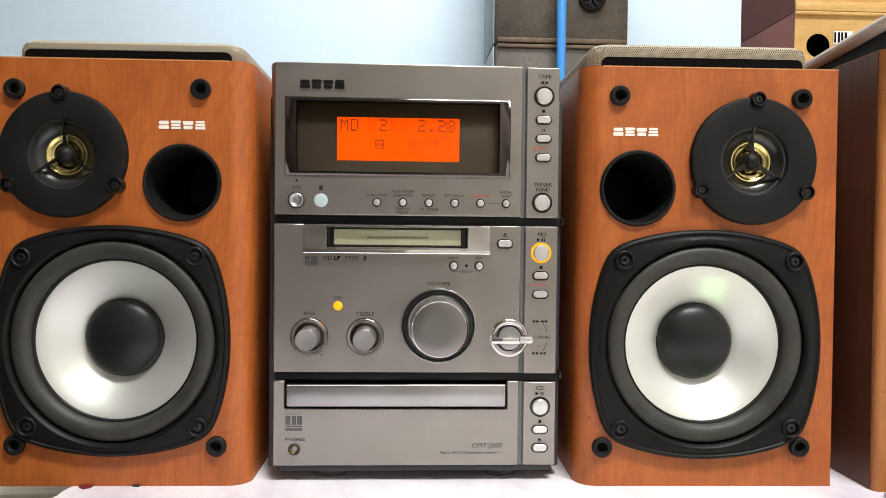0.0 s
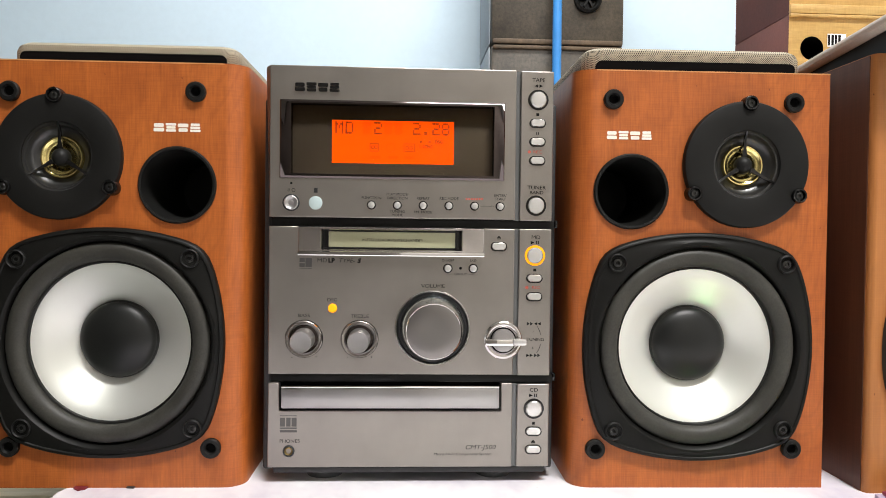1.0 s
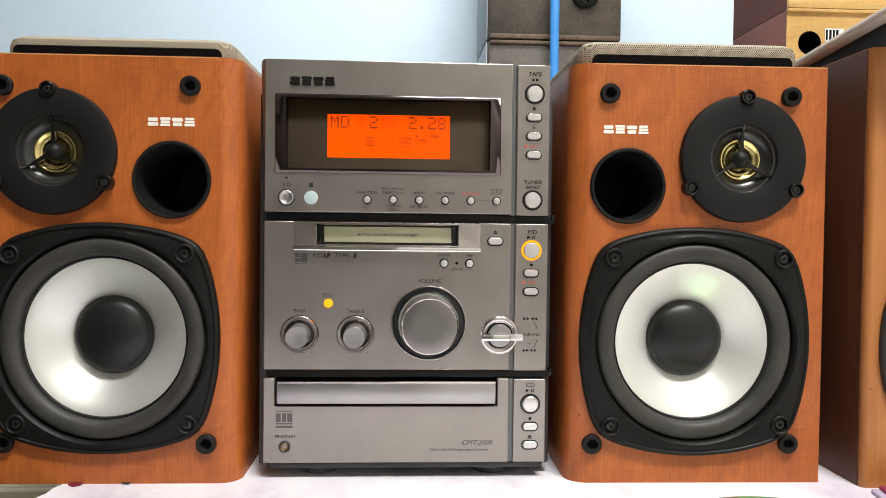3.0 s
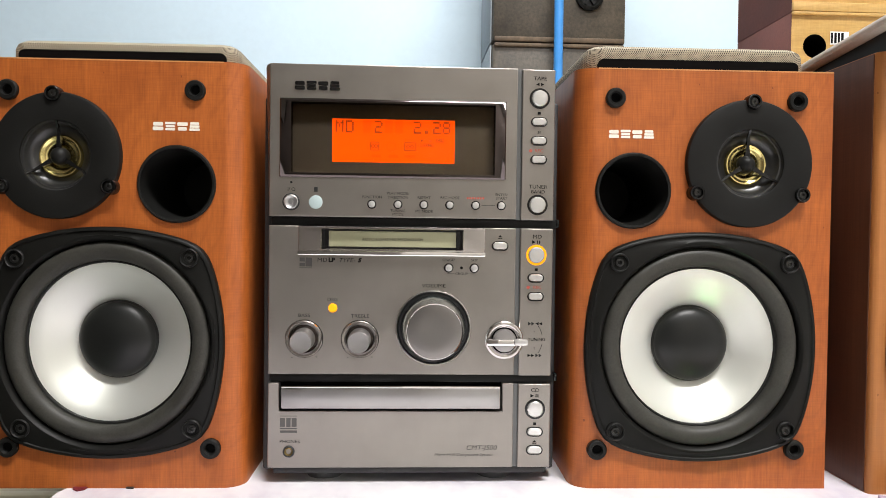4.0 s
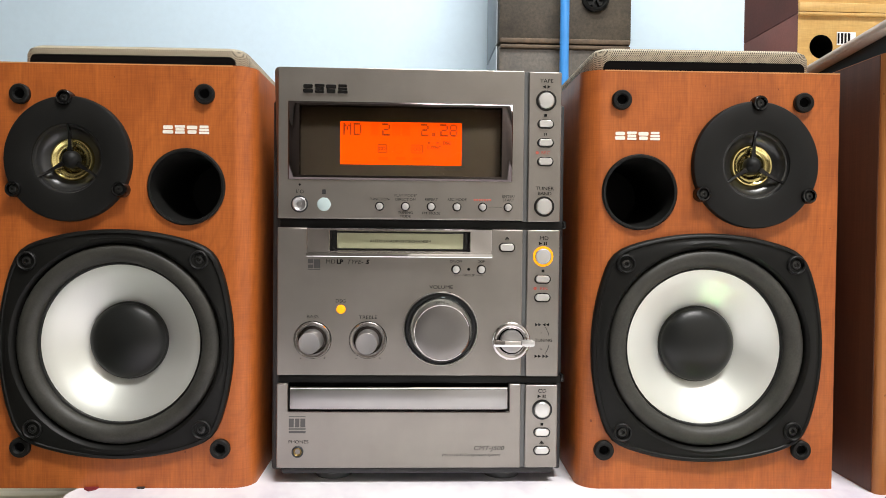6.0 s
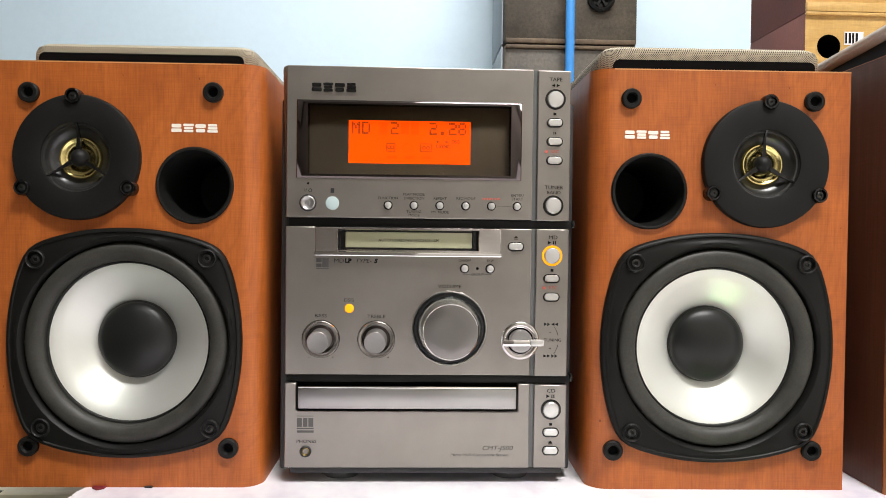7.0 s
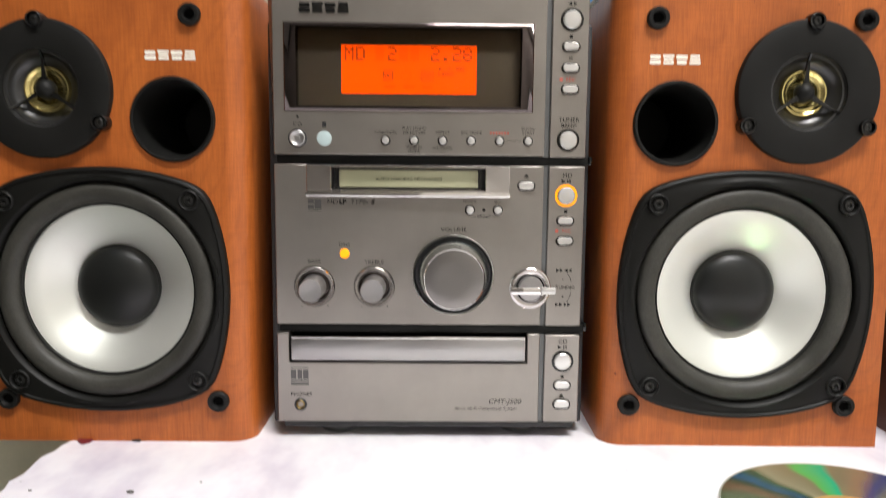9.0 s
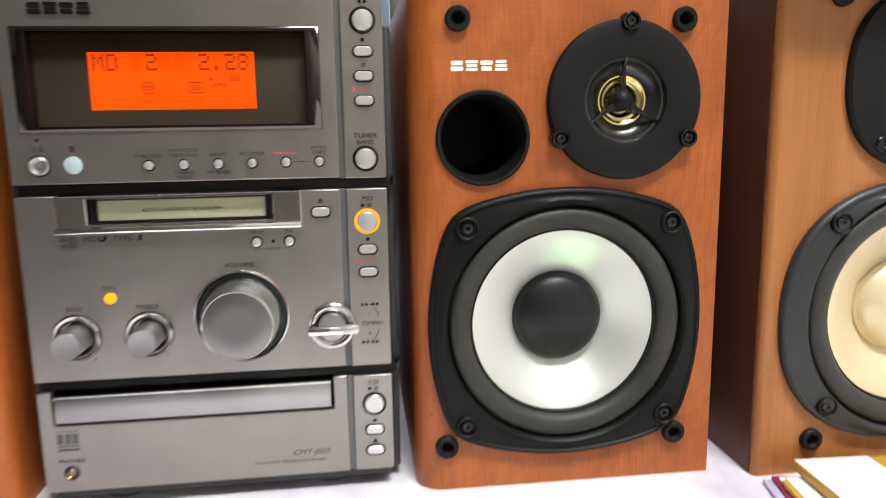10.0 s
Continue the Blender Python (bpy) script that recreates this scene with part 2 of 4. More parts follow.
def disc_rainbow_paint():
    """Recordable disc face: greenish dye, with its diffraction rainbow painted in as bands fanning out from the hub."""
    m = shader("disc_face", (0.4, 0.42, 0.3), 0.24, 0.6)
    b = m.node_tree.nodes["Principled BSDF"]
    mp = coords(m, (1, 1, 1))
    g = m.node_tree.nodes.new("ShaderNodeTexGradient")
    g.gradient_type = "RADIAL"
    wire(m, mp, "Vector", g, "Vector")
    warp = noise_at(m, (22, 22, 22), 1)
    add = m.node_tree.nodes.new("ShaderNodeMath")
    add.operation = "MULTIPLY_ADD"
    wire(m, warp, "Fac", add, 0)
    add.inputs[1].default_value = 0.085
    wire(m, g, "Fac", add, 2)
    # rainbow reflection put into the base colour, by angle round the hub
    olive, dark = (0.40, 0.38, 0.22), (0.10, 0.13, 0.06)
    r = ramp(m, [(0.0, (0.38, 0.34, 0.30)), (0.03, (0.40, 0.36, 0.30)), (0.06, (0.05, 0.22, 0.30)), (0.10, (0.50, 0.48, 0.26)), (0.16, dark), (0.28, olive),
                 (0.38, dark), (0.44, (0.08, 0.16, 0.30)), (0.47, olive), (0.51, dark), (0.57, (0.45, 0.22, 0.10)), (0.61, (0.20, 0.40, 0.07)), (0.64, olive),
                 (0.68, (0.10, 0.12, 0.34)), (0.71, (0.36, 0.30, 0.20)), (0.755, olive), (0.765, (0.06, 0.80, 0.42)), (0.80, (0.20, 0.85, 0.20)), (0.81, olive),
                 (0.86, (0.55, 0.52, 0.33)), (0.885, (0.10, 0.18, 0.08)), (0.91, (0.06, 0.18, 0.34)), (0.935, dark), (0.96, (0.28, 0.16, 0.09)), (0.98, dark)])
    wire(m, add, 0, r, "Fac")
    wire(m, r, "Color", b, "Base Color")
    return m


DISC_RAINBOW_PAINT = disc_rainbow_paint()
DISC_HUB = shader("disc_hub", (0.62, 0.38, 0.13), 0.25, 0.3)
DISC_RIM = shader("disc_rim", (0.42, 0.43, 0.36), 0.2, 0.2)
DISC_CLEAR = shader("disc_clear", (0.82, 0.82, 0.80), 0.15, 0.0, Transmission_Weight=0.3)


def glow(name, colour, strength):
    m = shader(name, tuple(c * 0.5 for c in colour), 0.4)
    b = m.node_tree.nodes["Principled BSDF"]
    b.inputs["Emission Color"].default_value = (*colour, 1)
    b.inputs["Emission Strength"].default_value = strength
    b.inputs["Specular IOR Level"].default_value = 0.05
    return m


LCD = glow("lcd_backlight", (1.0, 0.088, 0.0), 1.3)
LCD_FAINT = glow("lcd_segment_off", (0.90, 0.072, 0.0), 1.2)
LED = glow("amber_led", (1.0, 0.36, 0.01), 1.25)
RING_LED = glow("amber_ring", (1.0, 0.36, 0.01), 1.0)
LAMP_WHITE = glow("lamp_diffuser", (1.0, 0.98, 0.95), 3.0)
GLASS = shader("tinted_window", (0.80, 0.66, 0.48), 0.02, 0.0, Transmission_Weight=1.0, IOR=1.1)


# ---- mesh helpers ----
def finish(name, bm, material, smooth=True):
    bmesh.ops.recalc_face_normals(bm, faces=bm.faces)
    me = bpy.data.meshes.new(name)
    bm.to_mesh(me)
    bm.free()
    me.materials.append(material)
    if smooth:
        for p in me.polygons:
            p.use_smooth = True
        me.set_sharp_from_angle(angle=radians(32))
    return me


def part(name, bm, material, parent, label=""):
    ob = new(name, finish(name, bm, material))
    ob.parent = parent
    return tagged(ob, label)


def thing(name, bm, material, label, category, at=None, group="", kind=""):
    ob = new(name, finish(name, bm, material))
    if at is not None:
        ob.matrix_world = at
    return tagged(ob, label, category, group, kind)


def empty(name, at, label, category, group=""):
    ob = new(name)
    ob.matrix_world = at
    ob.empty_display_size = 0.02
    return tagged(ob, label, category, group)


def softened(ob, width, segments=2):
    mod = ob.modifiers.new("bevel", "BEVEL")
    mod.width, mod.segments, mod.limit_method, mod.angle_limit = width, segments, "ANGLE", radians(40)
    return ob


def box(x0, x1, y0, y1, z0, z1, bevel=0.0, bm=None):
    own = bmesh.new()
    bmesh.ops.create_cube(own, size=1)
    for v in own.verts:
        v.co = Vector(((x0, x1)[v.co.x > 0], (y0, y1)[v.co.y > 0], (z0, z1)[v.co.z > 0]))
    if bevel:
        bmesh.ops.bevel(own, geom=own.edges[:], offset=bevel, segments=2, profile=0.5, affect="EDGES")
    if bm is None:
        return own
    return join(bm, own)


def join(bm, other):
    me = bpy.data.meshes.new("joined")
    other.to_mesh(me)
    other.free()
    bm.from_mesh(me)
    bpy.data.meshes.remove(me)
    return bm


def lathe(profile, cx=0.0, cz=0.0, n=64, bm=None):
    """Revolves (radius, y) pairs about the line through (cx, cz) that runs along y."""
    bm = bm or bmesh.new()
    rings = []
    for r, y in profile:
        if r < 1e-6:
            rings.append([bm.verts.new((cx, y, cz))])
        else:
            rings.append([bm.verts.new((cx + r * math.cos(2 * math.pi * i / n), y, cz + r * math.sin(2 * math.pi * i / n))) for i in range(n)])
    for a, b in zip(rings, rings[1:]):
        for i in range(n):
            j = (i + 1) % n
            if len(a) == 1 and len(b) == 1:
                continue
            if len(a) == 1:
                bm.faces.new((a[0], b[i], b[j]))
            elif len(b) == 1:
                bm.faces.new((a[i], a[j], b[0]))
            else:
                bm.faces.new((a[i], a[j], b[j], b[i]))
    return bm


def prism(outline, y0, y1, bm=None):
    """A flat outline of (x, z) points, from y0 (front) to y1 (back)."""
    bm = bm or bmesh.new()
    f, k = [bm.verts.new((x, y0, z)) for x, z in outline], [bm.verts.new((x, y1, z)) for x, z in outline]
    bm.faces.new(f)
    bm.faces.new(k[::-1])
    for i in range(len(f)):
        j = (i + 1) % len(f)
        bm.faces.new((f[i], k[i], k[j], f[j]))
    return bm


def pill_outline(cx, cz, w, h, r, n=8):
    pts = []
    for qx, qz, a0 in ((1, 1, 0), (-1, 1, 90), (-1, -1, 180), (1, -1, 270)):
        for i in range(n + 1):
            a = radians(a0 + 90 * i / n)
            pts.append((cx + qx * (w / 2 - r) + r * math.cos(a), cz + qz * (h / 2 - r) + r * math.sin(a)))
    return pts


def stacked(sections, bm=None, cap=True):
    """Skins between outlines of equal length, each a list of 3D points, and caps the first."""
    bm = bm or bmesh.new()
    loops = [[bm.verts.new(p) for p in s] for s in sections]
    for a, b in zip(loops, loops[1:]):
        for i in range(len(a)):
            j = (i + 1) % len(a)
            bm.faces.new((a[i], a[j], b[j], b[i]))
    if cap:
        bm.faces.new(loops[-1])
    return bm


def plate(x0, x1, z0, z1, y0, y1, holes=()):
    """A board with rectangular holes (x0, x1, z0, z1) right through it."""
    xs = sorted({x0, x1, *[h[0] for h in holes], *[h[1] for h in holes]})
    zs = sorted({z0, z1, *[h[2] for h in holes], *[h[3] for h in holes]})
    bm, grid = bmesh.new(), {}

    def corner(x, y, z):
        if (x, y, z) not in grid:
            grid[(x, y, z)] = bm.verts.new((x, y, z))
        return grid[(x, y, z)]

    solid = {(i, k) for i in range(len(xs) - 1) for k in range(len(zs) - 1)
             if not any(h[0] <= xs[i] < h[1] and h[2] <= zs[k] < h[3] for h in holes)}
    for i, k in solid:
        a, b, c, d = xs[i], xs[i + 1], zs[k], zs[k + 1]
        for y in (y0, y1):
            bm.faces.new([corner(*p) for p in ((a, y, c), (b, y, c), (b, y, d), (a, y, d))])
        for (di, dk), (p, q) in {(-1, 0): ((a, c), (a, d)), (1, 0): ((b, c), (b, d)), (0, -1): ((a, c), (b, c)), (0, 1): ((a, d), (b, d))}.items():
            if (i + di, k + dk) not in solid:
                bm.faces.new([corner(*v) for v in ((p[0], y0, p[1]), (q[0], y0, q[1]), (q[0], y1, q[1]), (p[0], y1, p[1]))])
    bmesh.ops.recalc_face_normals(bm, faces=bm.faces)
    bmesh.ops.dissolve_limit(bm, angle_limit=0.01, verts=bm.verts, edges=bm.edges)
    return bm


def holed_face(outline, circles, y, n=56, bm=None):
    """A flat face in the plane y with round holes (cx, cz, r)."""
    bm = bm or bmesh.new()
    edges = []
    for loop in [outline] + [[(cx + r * math.cos(2 * math.pi * i / n), cz + r * math.sin(2 * math.pi * i / n)) for i in range(n)] for cx, cz, r in circles]:
        vs = [bm.verts.new((x, y, z)) for x, z in loop]
        edges += [bm.edges.new((vs[i], vs[(i + 1) % len(vs)])) for i in range(len(vs))]
    bmesh.ops.triangle_fill(bm, use_beauty=True, use_dissolve=False, edges=edges)
    return bm


def lettering(text, x, z, size, material, parent, y=-0.00012, align="CENTER", shear=0.0, bold=0.0, wide=1.0, name="lettering"):
    """Raised print of built-in letters on a front that faces -y; size is the height of a capital."""
    c = bpy.data.curves.new("letters", "FONT")
    c.body, c.size, c.align_x, c.align_y = text, size * 1.42, align, "CENTER"
    c.extrude, c.shear, c.offset, c.resolution_u = 0.00004, shear, bold, 3
    t = new("letters", c)
    bpy.context.view_layer.update()
    me = bpy.data.meshes.new_from_object(t.evaluated_get(bpy.context.evaluated_depsgraph_get()))
    bpy.data.objects.remove(t)
    me.transform(Matrix.Translation((x, y, z)) @ Matrix.Rotation(radians(90), 4, "X") @ Matrix.Diagonal((wide, 1, 1, 1)))
    me.materials.clear()
    me.materials.append(material)
    ob = new(name, me)
    ob.parent = parent
    return ob


def mark(outline, material, parent, y=-0.0001, name="symbol"):
    return part(name, prism(outline, y - 0.00005, y + 0.0001), material, parent)


def rect(x0, x1, z0, z1):
    return [(x0, z0), (x1, z0), (x1, z1), (x0, z1)]


def emblem_bars(x0, x1, z0, z1, depth, material, parent, label):
    """A maker's badge, as four plain rounded blocks."""
    w = (x1 - x0) / 4
    for i in range(4):
        a, b = x0 + i * w + w * 0.07, x0 + (i + 1) * w - w * 0.07
        n = 2 + i % 2
        for k in range(n):
            e = z0 + (z1 - z0) * k / n
            g = e + (z1 - z0) / n * 0.80
            inset = w * 0.06 * ((i + k) % 3)
            part("badge_block", prism(pill_outline((a + b) / 2, (e + g) / 2, b - a - inset, g - e, (g - e) * 0.3, 4), -depth, 0.0005), material, parent, label)


# ---- the room ----
X0, X1, Y0, Y1, Z0, Z1 = -1.45, 1.5, -1.7, 1.32, -0.75, 1.75


def room_board(name, x0, x1, y0, y1, z0, z1, material, label, category):
    return thing(name, box(x0, x1, y0, y1, z0, z1), material, label, category, kind="structure")


room_board("floor", X0 - 0.1, X1 + 0.1, Y0 - 0.1, Y1 + 0.1, Z0 - 0.1, Z0, FLOOR_TILE, "grey green room floor", "floor")
room_board("ceiling", X0 - 0.1, X1 + 0.1, Y0 - 0.1, Y1 + 0.1, Z1, Z1 + 0.1, CEILING_PAINT, "plain white ceiling", "ceiling")
room_board("wall_north", X0 - 0.1, X1 + 0.1, Y1, Y1 + 0.1, Z0, Z1, WALL, "pale blue painted wall behind the shelf of equipment", "wall")
# unseen walls, split and toned to grade the stereo's reflections from left to right
room_board("unseen_wall_south_1", X0 - 0.1, 0.04, Y0 - 0.1, Y0, Z0, Z1, DARK_REFLECTION_PAINT, "unseen dull brown wall that darkens reflections", "wall")
room_board("unseen_wall_south_2", 0.0405, X1 + 0.1, Y0 - 0.1, Y0, Z0, Z1, MID_REFLECTION_PAINT, "unseen grey beige wall that lightens reflections", "wall")
room_board("unseen_wall_east", X1, X1 + 0.1, Y0, Y1, Z0, Z1, BRIGHT_REFLECTION_PAINT, "unseen pale grey wall that brightens reflections", "wall")
room_board("unseen_wall_west", X0 - 0.1, X0, Y0, Y1, Z0, Z1, DARK_REFLECTION_PAINT, "unseen dull brown wall that darkens reflections", "wall")

# unseen fixtures; the rear one belongs to the added wall fill
for spot in (LAMP_AT, WALL_FILL_AT):
    lamp = thing("ceiling_lamp", box(-0.40, 0.40, -0.15, 0.15, -0.02, 0.1, 0.01), CEILING_PAINT, "unseen long white ceiling lamp with a diffuser", "lamp",
                 Matrix.Translation((spot[0], spot[1], spot[2] + 0.03)), "ceiling lamps")
    part("diffuser", box(-0.375, 0.375, -0.125, 0.125, -0.024, -0.0205), LAMP_WHITE, lamp)


# ---- the table ----
def table():
    """A tabletop with a slanting, ragged end, on four legs."""
    rng = random.Random(4)
    edge = []
    for i in range(140):
        y = -0.30 + 1.08 * i / 139
        edge.append((-0.2040 + 0.004 * math.sin(40 * y) + rng.uniform(-0.0018, 0.0018), y))
    outline = edge + [(0.95, 0.78), (0.95, -0.30)]
    bm = bmesh.new()
    t, u = [bm.verts.new((x, y, 0)) for x, y in outline], [bm.verts.new((x, y, -0.018)) for x, y in outline]
    bm.faces.new(t)
    bm.faces.new(u)
    for i in range(len(t)):
        j = (i + 1) % len(t)
        bm.faces.new((t[i], u[i], u[j], t[j]))
    ob = thing("table", bm, COVER, "table with a smudged white paper cover and ragged end", "table")
    for x, y in ((-0.17, -0.26), (0.90, -0.26), (-0.03, 0.72), (0.90, 0.72)):
        part("leg", box(x - 0.02, x + 0.02, y - 0.02, y + 0.02, Z0, -0.0185, 0.003), CASE, ob, "dark table leg")
    return ob


table()


# ---- loudspeakers ----
SW, SH, SD, SR = 0.157, 0.2537, 0.235, 0.013


def ring_of(cx, cz, w, h, power, n=96):
    """A bulging square: four wide arcs that meet in tight rounded corners (power 0), or a superellipse."""
    pts = []
    for i in range(n):
        a = 2 * math.pi * i / n
        c, s = math.cos(a), math.sin(a)
        if power:
            pts.append((cx + w * math.copysign(abs(c) ** (2 / power), c), cz + h * math.copysign(abs(s) ** (2 / power), s)))
            continue
        total = 0.0
        for ox, oz in ((1.166, 0), (-1.166, 0), (0, 1.166), (0, -1.166)):
            k = c * ox + s * oz
            total += (k + math.sqrt(k * k - 1.166 ** 2 + 2.166 ** 2)) ** -26
        r = total ** (-1 / 26)
        pts.append((cx + w * r * c, cz + h * r * s))
    return pts


def screw(cx, cz, y, r, parent):
    ob = part("screw", lathe([(r, y + 0.002), (r, y - 0.0006), (r * 0.86, y - 0.0012), (r * 0.55, y - 0.0013), (r * 0.45, y - 0.0001), (0, y - 0.0001)], cx, cz, 24), BLACK_GLOSS, parent)
    return ob


def cabinet_mesh(w, h, d, r, inner_left, holes):
    """Cabinet shell: one front upright edge rounded by r, the other square; round holes in the front."""
    arc = [(r - r * math.cos(radians(a)), r - r * math.sin(radians(a))) for a in range(0, 91, 10)]
    plan = [(0, d)] + arc + [(w, 0), (w, d)]
    if not inner_left:
        plan = [(w - x, y) for x, y in plan]
    bm = bmesh.new()
    lo, hi = [bm.verts.new((x, y, 0)) for x, y in plan], [bm.verts.new((x, y, h)) for x, y in plan]
    front = {len(arc), len(arc) + 1}
    for i in range(len(plan)):
        j = (i + 1) % len(plan)
        if {i, j} == front:
            continue
        bm.faces.new((lo[i], lo[j], hi[j], hi[i]))
    bm.faces.new(lo)
    bm.faces.new(hi)
    a, b = (r, w) if inner_left else (0, w - r)
    holed_face(rect(a, b, 0, h), holes, 0.0, bm=bm)
    bmesh.ops.remove_doubles(bm, verts=bm.verts, dist=1e-5)
    return bm


def grille_pin(cx, cz, parent):
    pin = part("grille_socket", lathe([(0.0060, 0.0005), (0.0060, -0.0022), (0.0053, -0.0031), (0.0036, -0.0031), (0.0028, -0.0016)], cx, cz, 28), BLACK_SATIN, parent)
    part("socket_hole", lathe([(0.0029, -0.0017), (0.0024, -0.0004), (0, -0.0004)], cx, cz, 20), HOLE, pin)


def woofer(cx, cz, w, h, power, parent, cone, cap, cap_label, cone_label, screws, cone_r=0.0478, shift=(0.0, 0.0)):
    """A bass driver: moulded ring with a lip, rubber roll, cone and dust cap; shift sets the ring off the cone's centre."""
    k = cone_r / 0.0478
    inner = 0.0604 * k
    fx, fz = cx + shift[0], cz + shift[1]
    sections = []
    for scale, y in ((1.0, 0.0004), (1.0, -0.0024), (0.992, -0.0037), (0.978, -0.0044), (0.966, -0.0046), (0.958, -0.0040), (0.945, -0.0040), (0.93, -0.0044)):
        sections.append([(x, y, z) for x, z in ring_of(fx, fz, w * scale, h * scale, power)])
    for r, y in ((inner + 0.0034, -0.0056), (inner + 0.0020, -0.0056), (inner + 0.0006, -0.0044), (inner, -0.0026), (inner - 0.0006, 0.003)):
        sections.append([(cx + r * math.cos(2 * math.pi * i / 96), y, cz + r * math.sin(2 * math.pi * i / 96)) for i in range(96)])
    frame_ob = part("woofer_frame", stacked(sections, cap=False), BLACK if cone == CONE else FRAME_GREY, parent, "black moulded plastic ring with rounded square outline")
    for x, z in screws:
        part("screw_seat", lathe([(0.0058, -0.0040), (0.0056, -0.0061), (0.0050, -0.0066), (0.0045, -0.0061), (0.0043, -0.0036), (0.0, -0.0034)], x, z, 28), BLACK_SATIN, frame_ob)
        part("screw", lathe([(0.0030, -0.0034), (0.0030, -0.0046), (0.0024, -0.0054), (0.0014, -0.0056), (0.0011, -0.0046), (0.0, -0.0046)], x, z, 20), SCREW_STEEL, frame_ob, "blackened steel screw")
    lo, hi = cone_r + 0.0010, inner - 0.0008
    roll = [(inner, 0.0002)] + [((lo + hi) / 2 + (hi - lo) / 2 * math.cos(radians(a)), -0.0016 + 0.0022 * (a / 180) - 0.0042 * math.sin(radians(a))) for a in range(0, 181, 12)] + [(cone_r - 0.0004, 0.0022)]
    part("surround", lathe(roll, cx, cz, 72), RUBBER, parent, "dark rubber surround")
    part("cone_edge", lathe([(cone_r + 0.0012, 0.0012), (cone_r + 0.0006, 0.0004), (cone_r - 0.0002, 0.0008), (cone_r - 0.0005, 0.0026)], cx, cz, 96), BLACK_SATIN, parent, "thin black glued edge")
    part("cone", lathe([(cone_r + 0.0006, 0.0022), (cone_r, 0.0022), (0.040 * k, 0.0064), (0.032 * k, 0.0113), (0.024 * k, 0.0161), (0.0218 * k, 0.0174)], cx, cz, 96), cone, parent, cone_label)
    dome = [(0.0241 * k, 0.0166), (0.0239 * k, 0.0150), (0.0234 * k, 0.0142)] + [(0.0231 * k * math.cos(radians(a)), 0.0140 - 0.0084 * math.sin(radians(a))) for a in range(0, 91, 9)]
    part("dust_cap", lathe(dome, cx, cz, 64), cap, parent, cap_label)


def tweeter(cx, cz, parent, r=0.0380, angles=(88, 209, 330)):
    plate_ob = part("tweeter_plate", lathe([(r, 0.0004), (r, -0.0032), (r - 0.0006, -0.0042), (r - 0.0018, -0.0046), (0.0214, -0.0046), (0.0206, -0.0043), (0.0203, -0.0030)], cx, cz, 80), BLACK_SATIN, parent, "matt black round tweeter plate")
    part("tweeter_horn", lathe([(0.0205, -0.0036), (0.0198, -0.0020), (0.0188, -0.0018), (0.0182, 0.0000), (0.0168, 0.0020), (0.0146, 0.0034), (0.0125, 0.0042)], cx, cz, 72), HORN, plate_ob, "glossy black tweeter horn")
    part("brass_ring", lathe([(0.0128, 0.0046), (0.0126, 0.0024), (0.0121, 0.0016), (0.0114, 0.0016), (0.0108, 0.0020), (0.0102, 0.0026), (0.0097, 0.0028), (0.0090, 0.0030), (0.0082, 0.0032), (0.0074, 0.0040), (0.0064, 0.0054), (0.0, 0.0062)], cx, cz, 56), BRASS, plate_ob, "shiny brass tweeter ring")
    part("phase_plug", lathe([(0.0034, 0.0066), (0.0040, 0.0040)] + [(0.0054 * math.cos(radians(a)), 0.0020 - 0.0056 * math.sin(radians(a))) for a in range(-40, 91, 10)], cx, cz, 36), BLACK_SATIN, plate_ob)
    for a in (90, 212, 328):
        c, s = math.cos(radians(a)), math.sin(radians(a))
        bm = bmesh.new()
        steps = []
        for far, half, y in ((0.0036, 0.0016, 0.0004), (0.0100, 0.0010, 0.0000), (0.0160, 0.0006, -0.0006), (0.0203, 0.0005, -0.0030)):
            px, pz = cx + far * c, cz + far * s
            steps.append([(px - s * half, y - 0.0007, pz + c * half), (px + s * half, y - 0.0007, pz - c * half),
                          (px + s * half, y + 0.0012, pz - c * half), (px - s * half, y + 0.0012, pz + c * half)])
        stacked(steps, bm)
        part("spoke", bm, BLACK_GLOSS, plate_ob)
    for a in angles:
        x, z = cx + (r - 0.0014) * math.cos(radians(a)), cz + (r - 0.0014) * math.sin(radians(a))
        part("screw_seat", lathe([(0.0047, 0.0), (0.0047, -0.0054), (0.0041, -0.0064), (0.0033, -0.0062), (0.0031, -0.0040), (0.0, -0.0038)], x, z, 24), BLACK_GLOSS, plate_ob)
        part("screw", lathe([(0.0026, -0.0038), (0.0025, -0.0050), (0.0018, -0.0056), (0.0010, -0.0056), (0.0008, -0.0046), (0.0, -0.0046)], x, z, 20), SCREW_STEEL, plate_ob, "blackened steel screw")


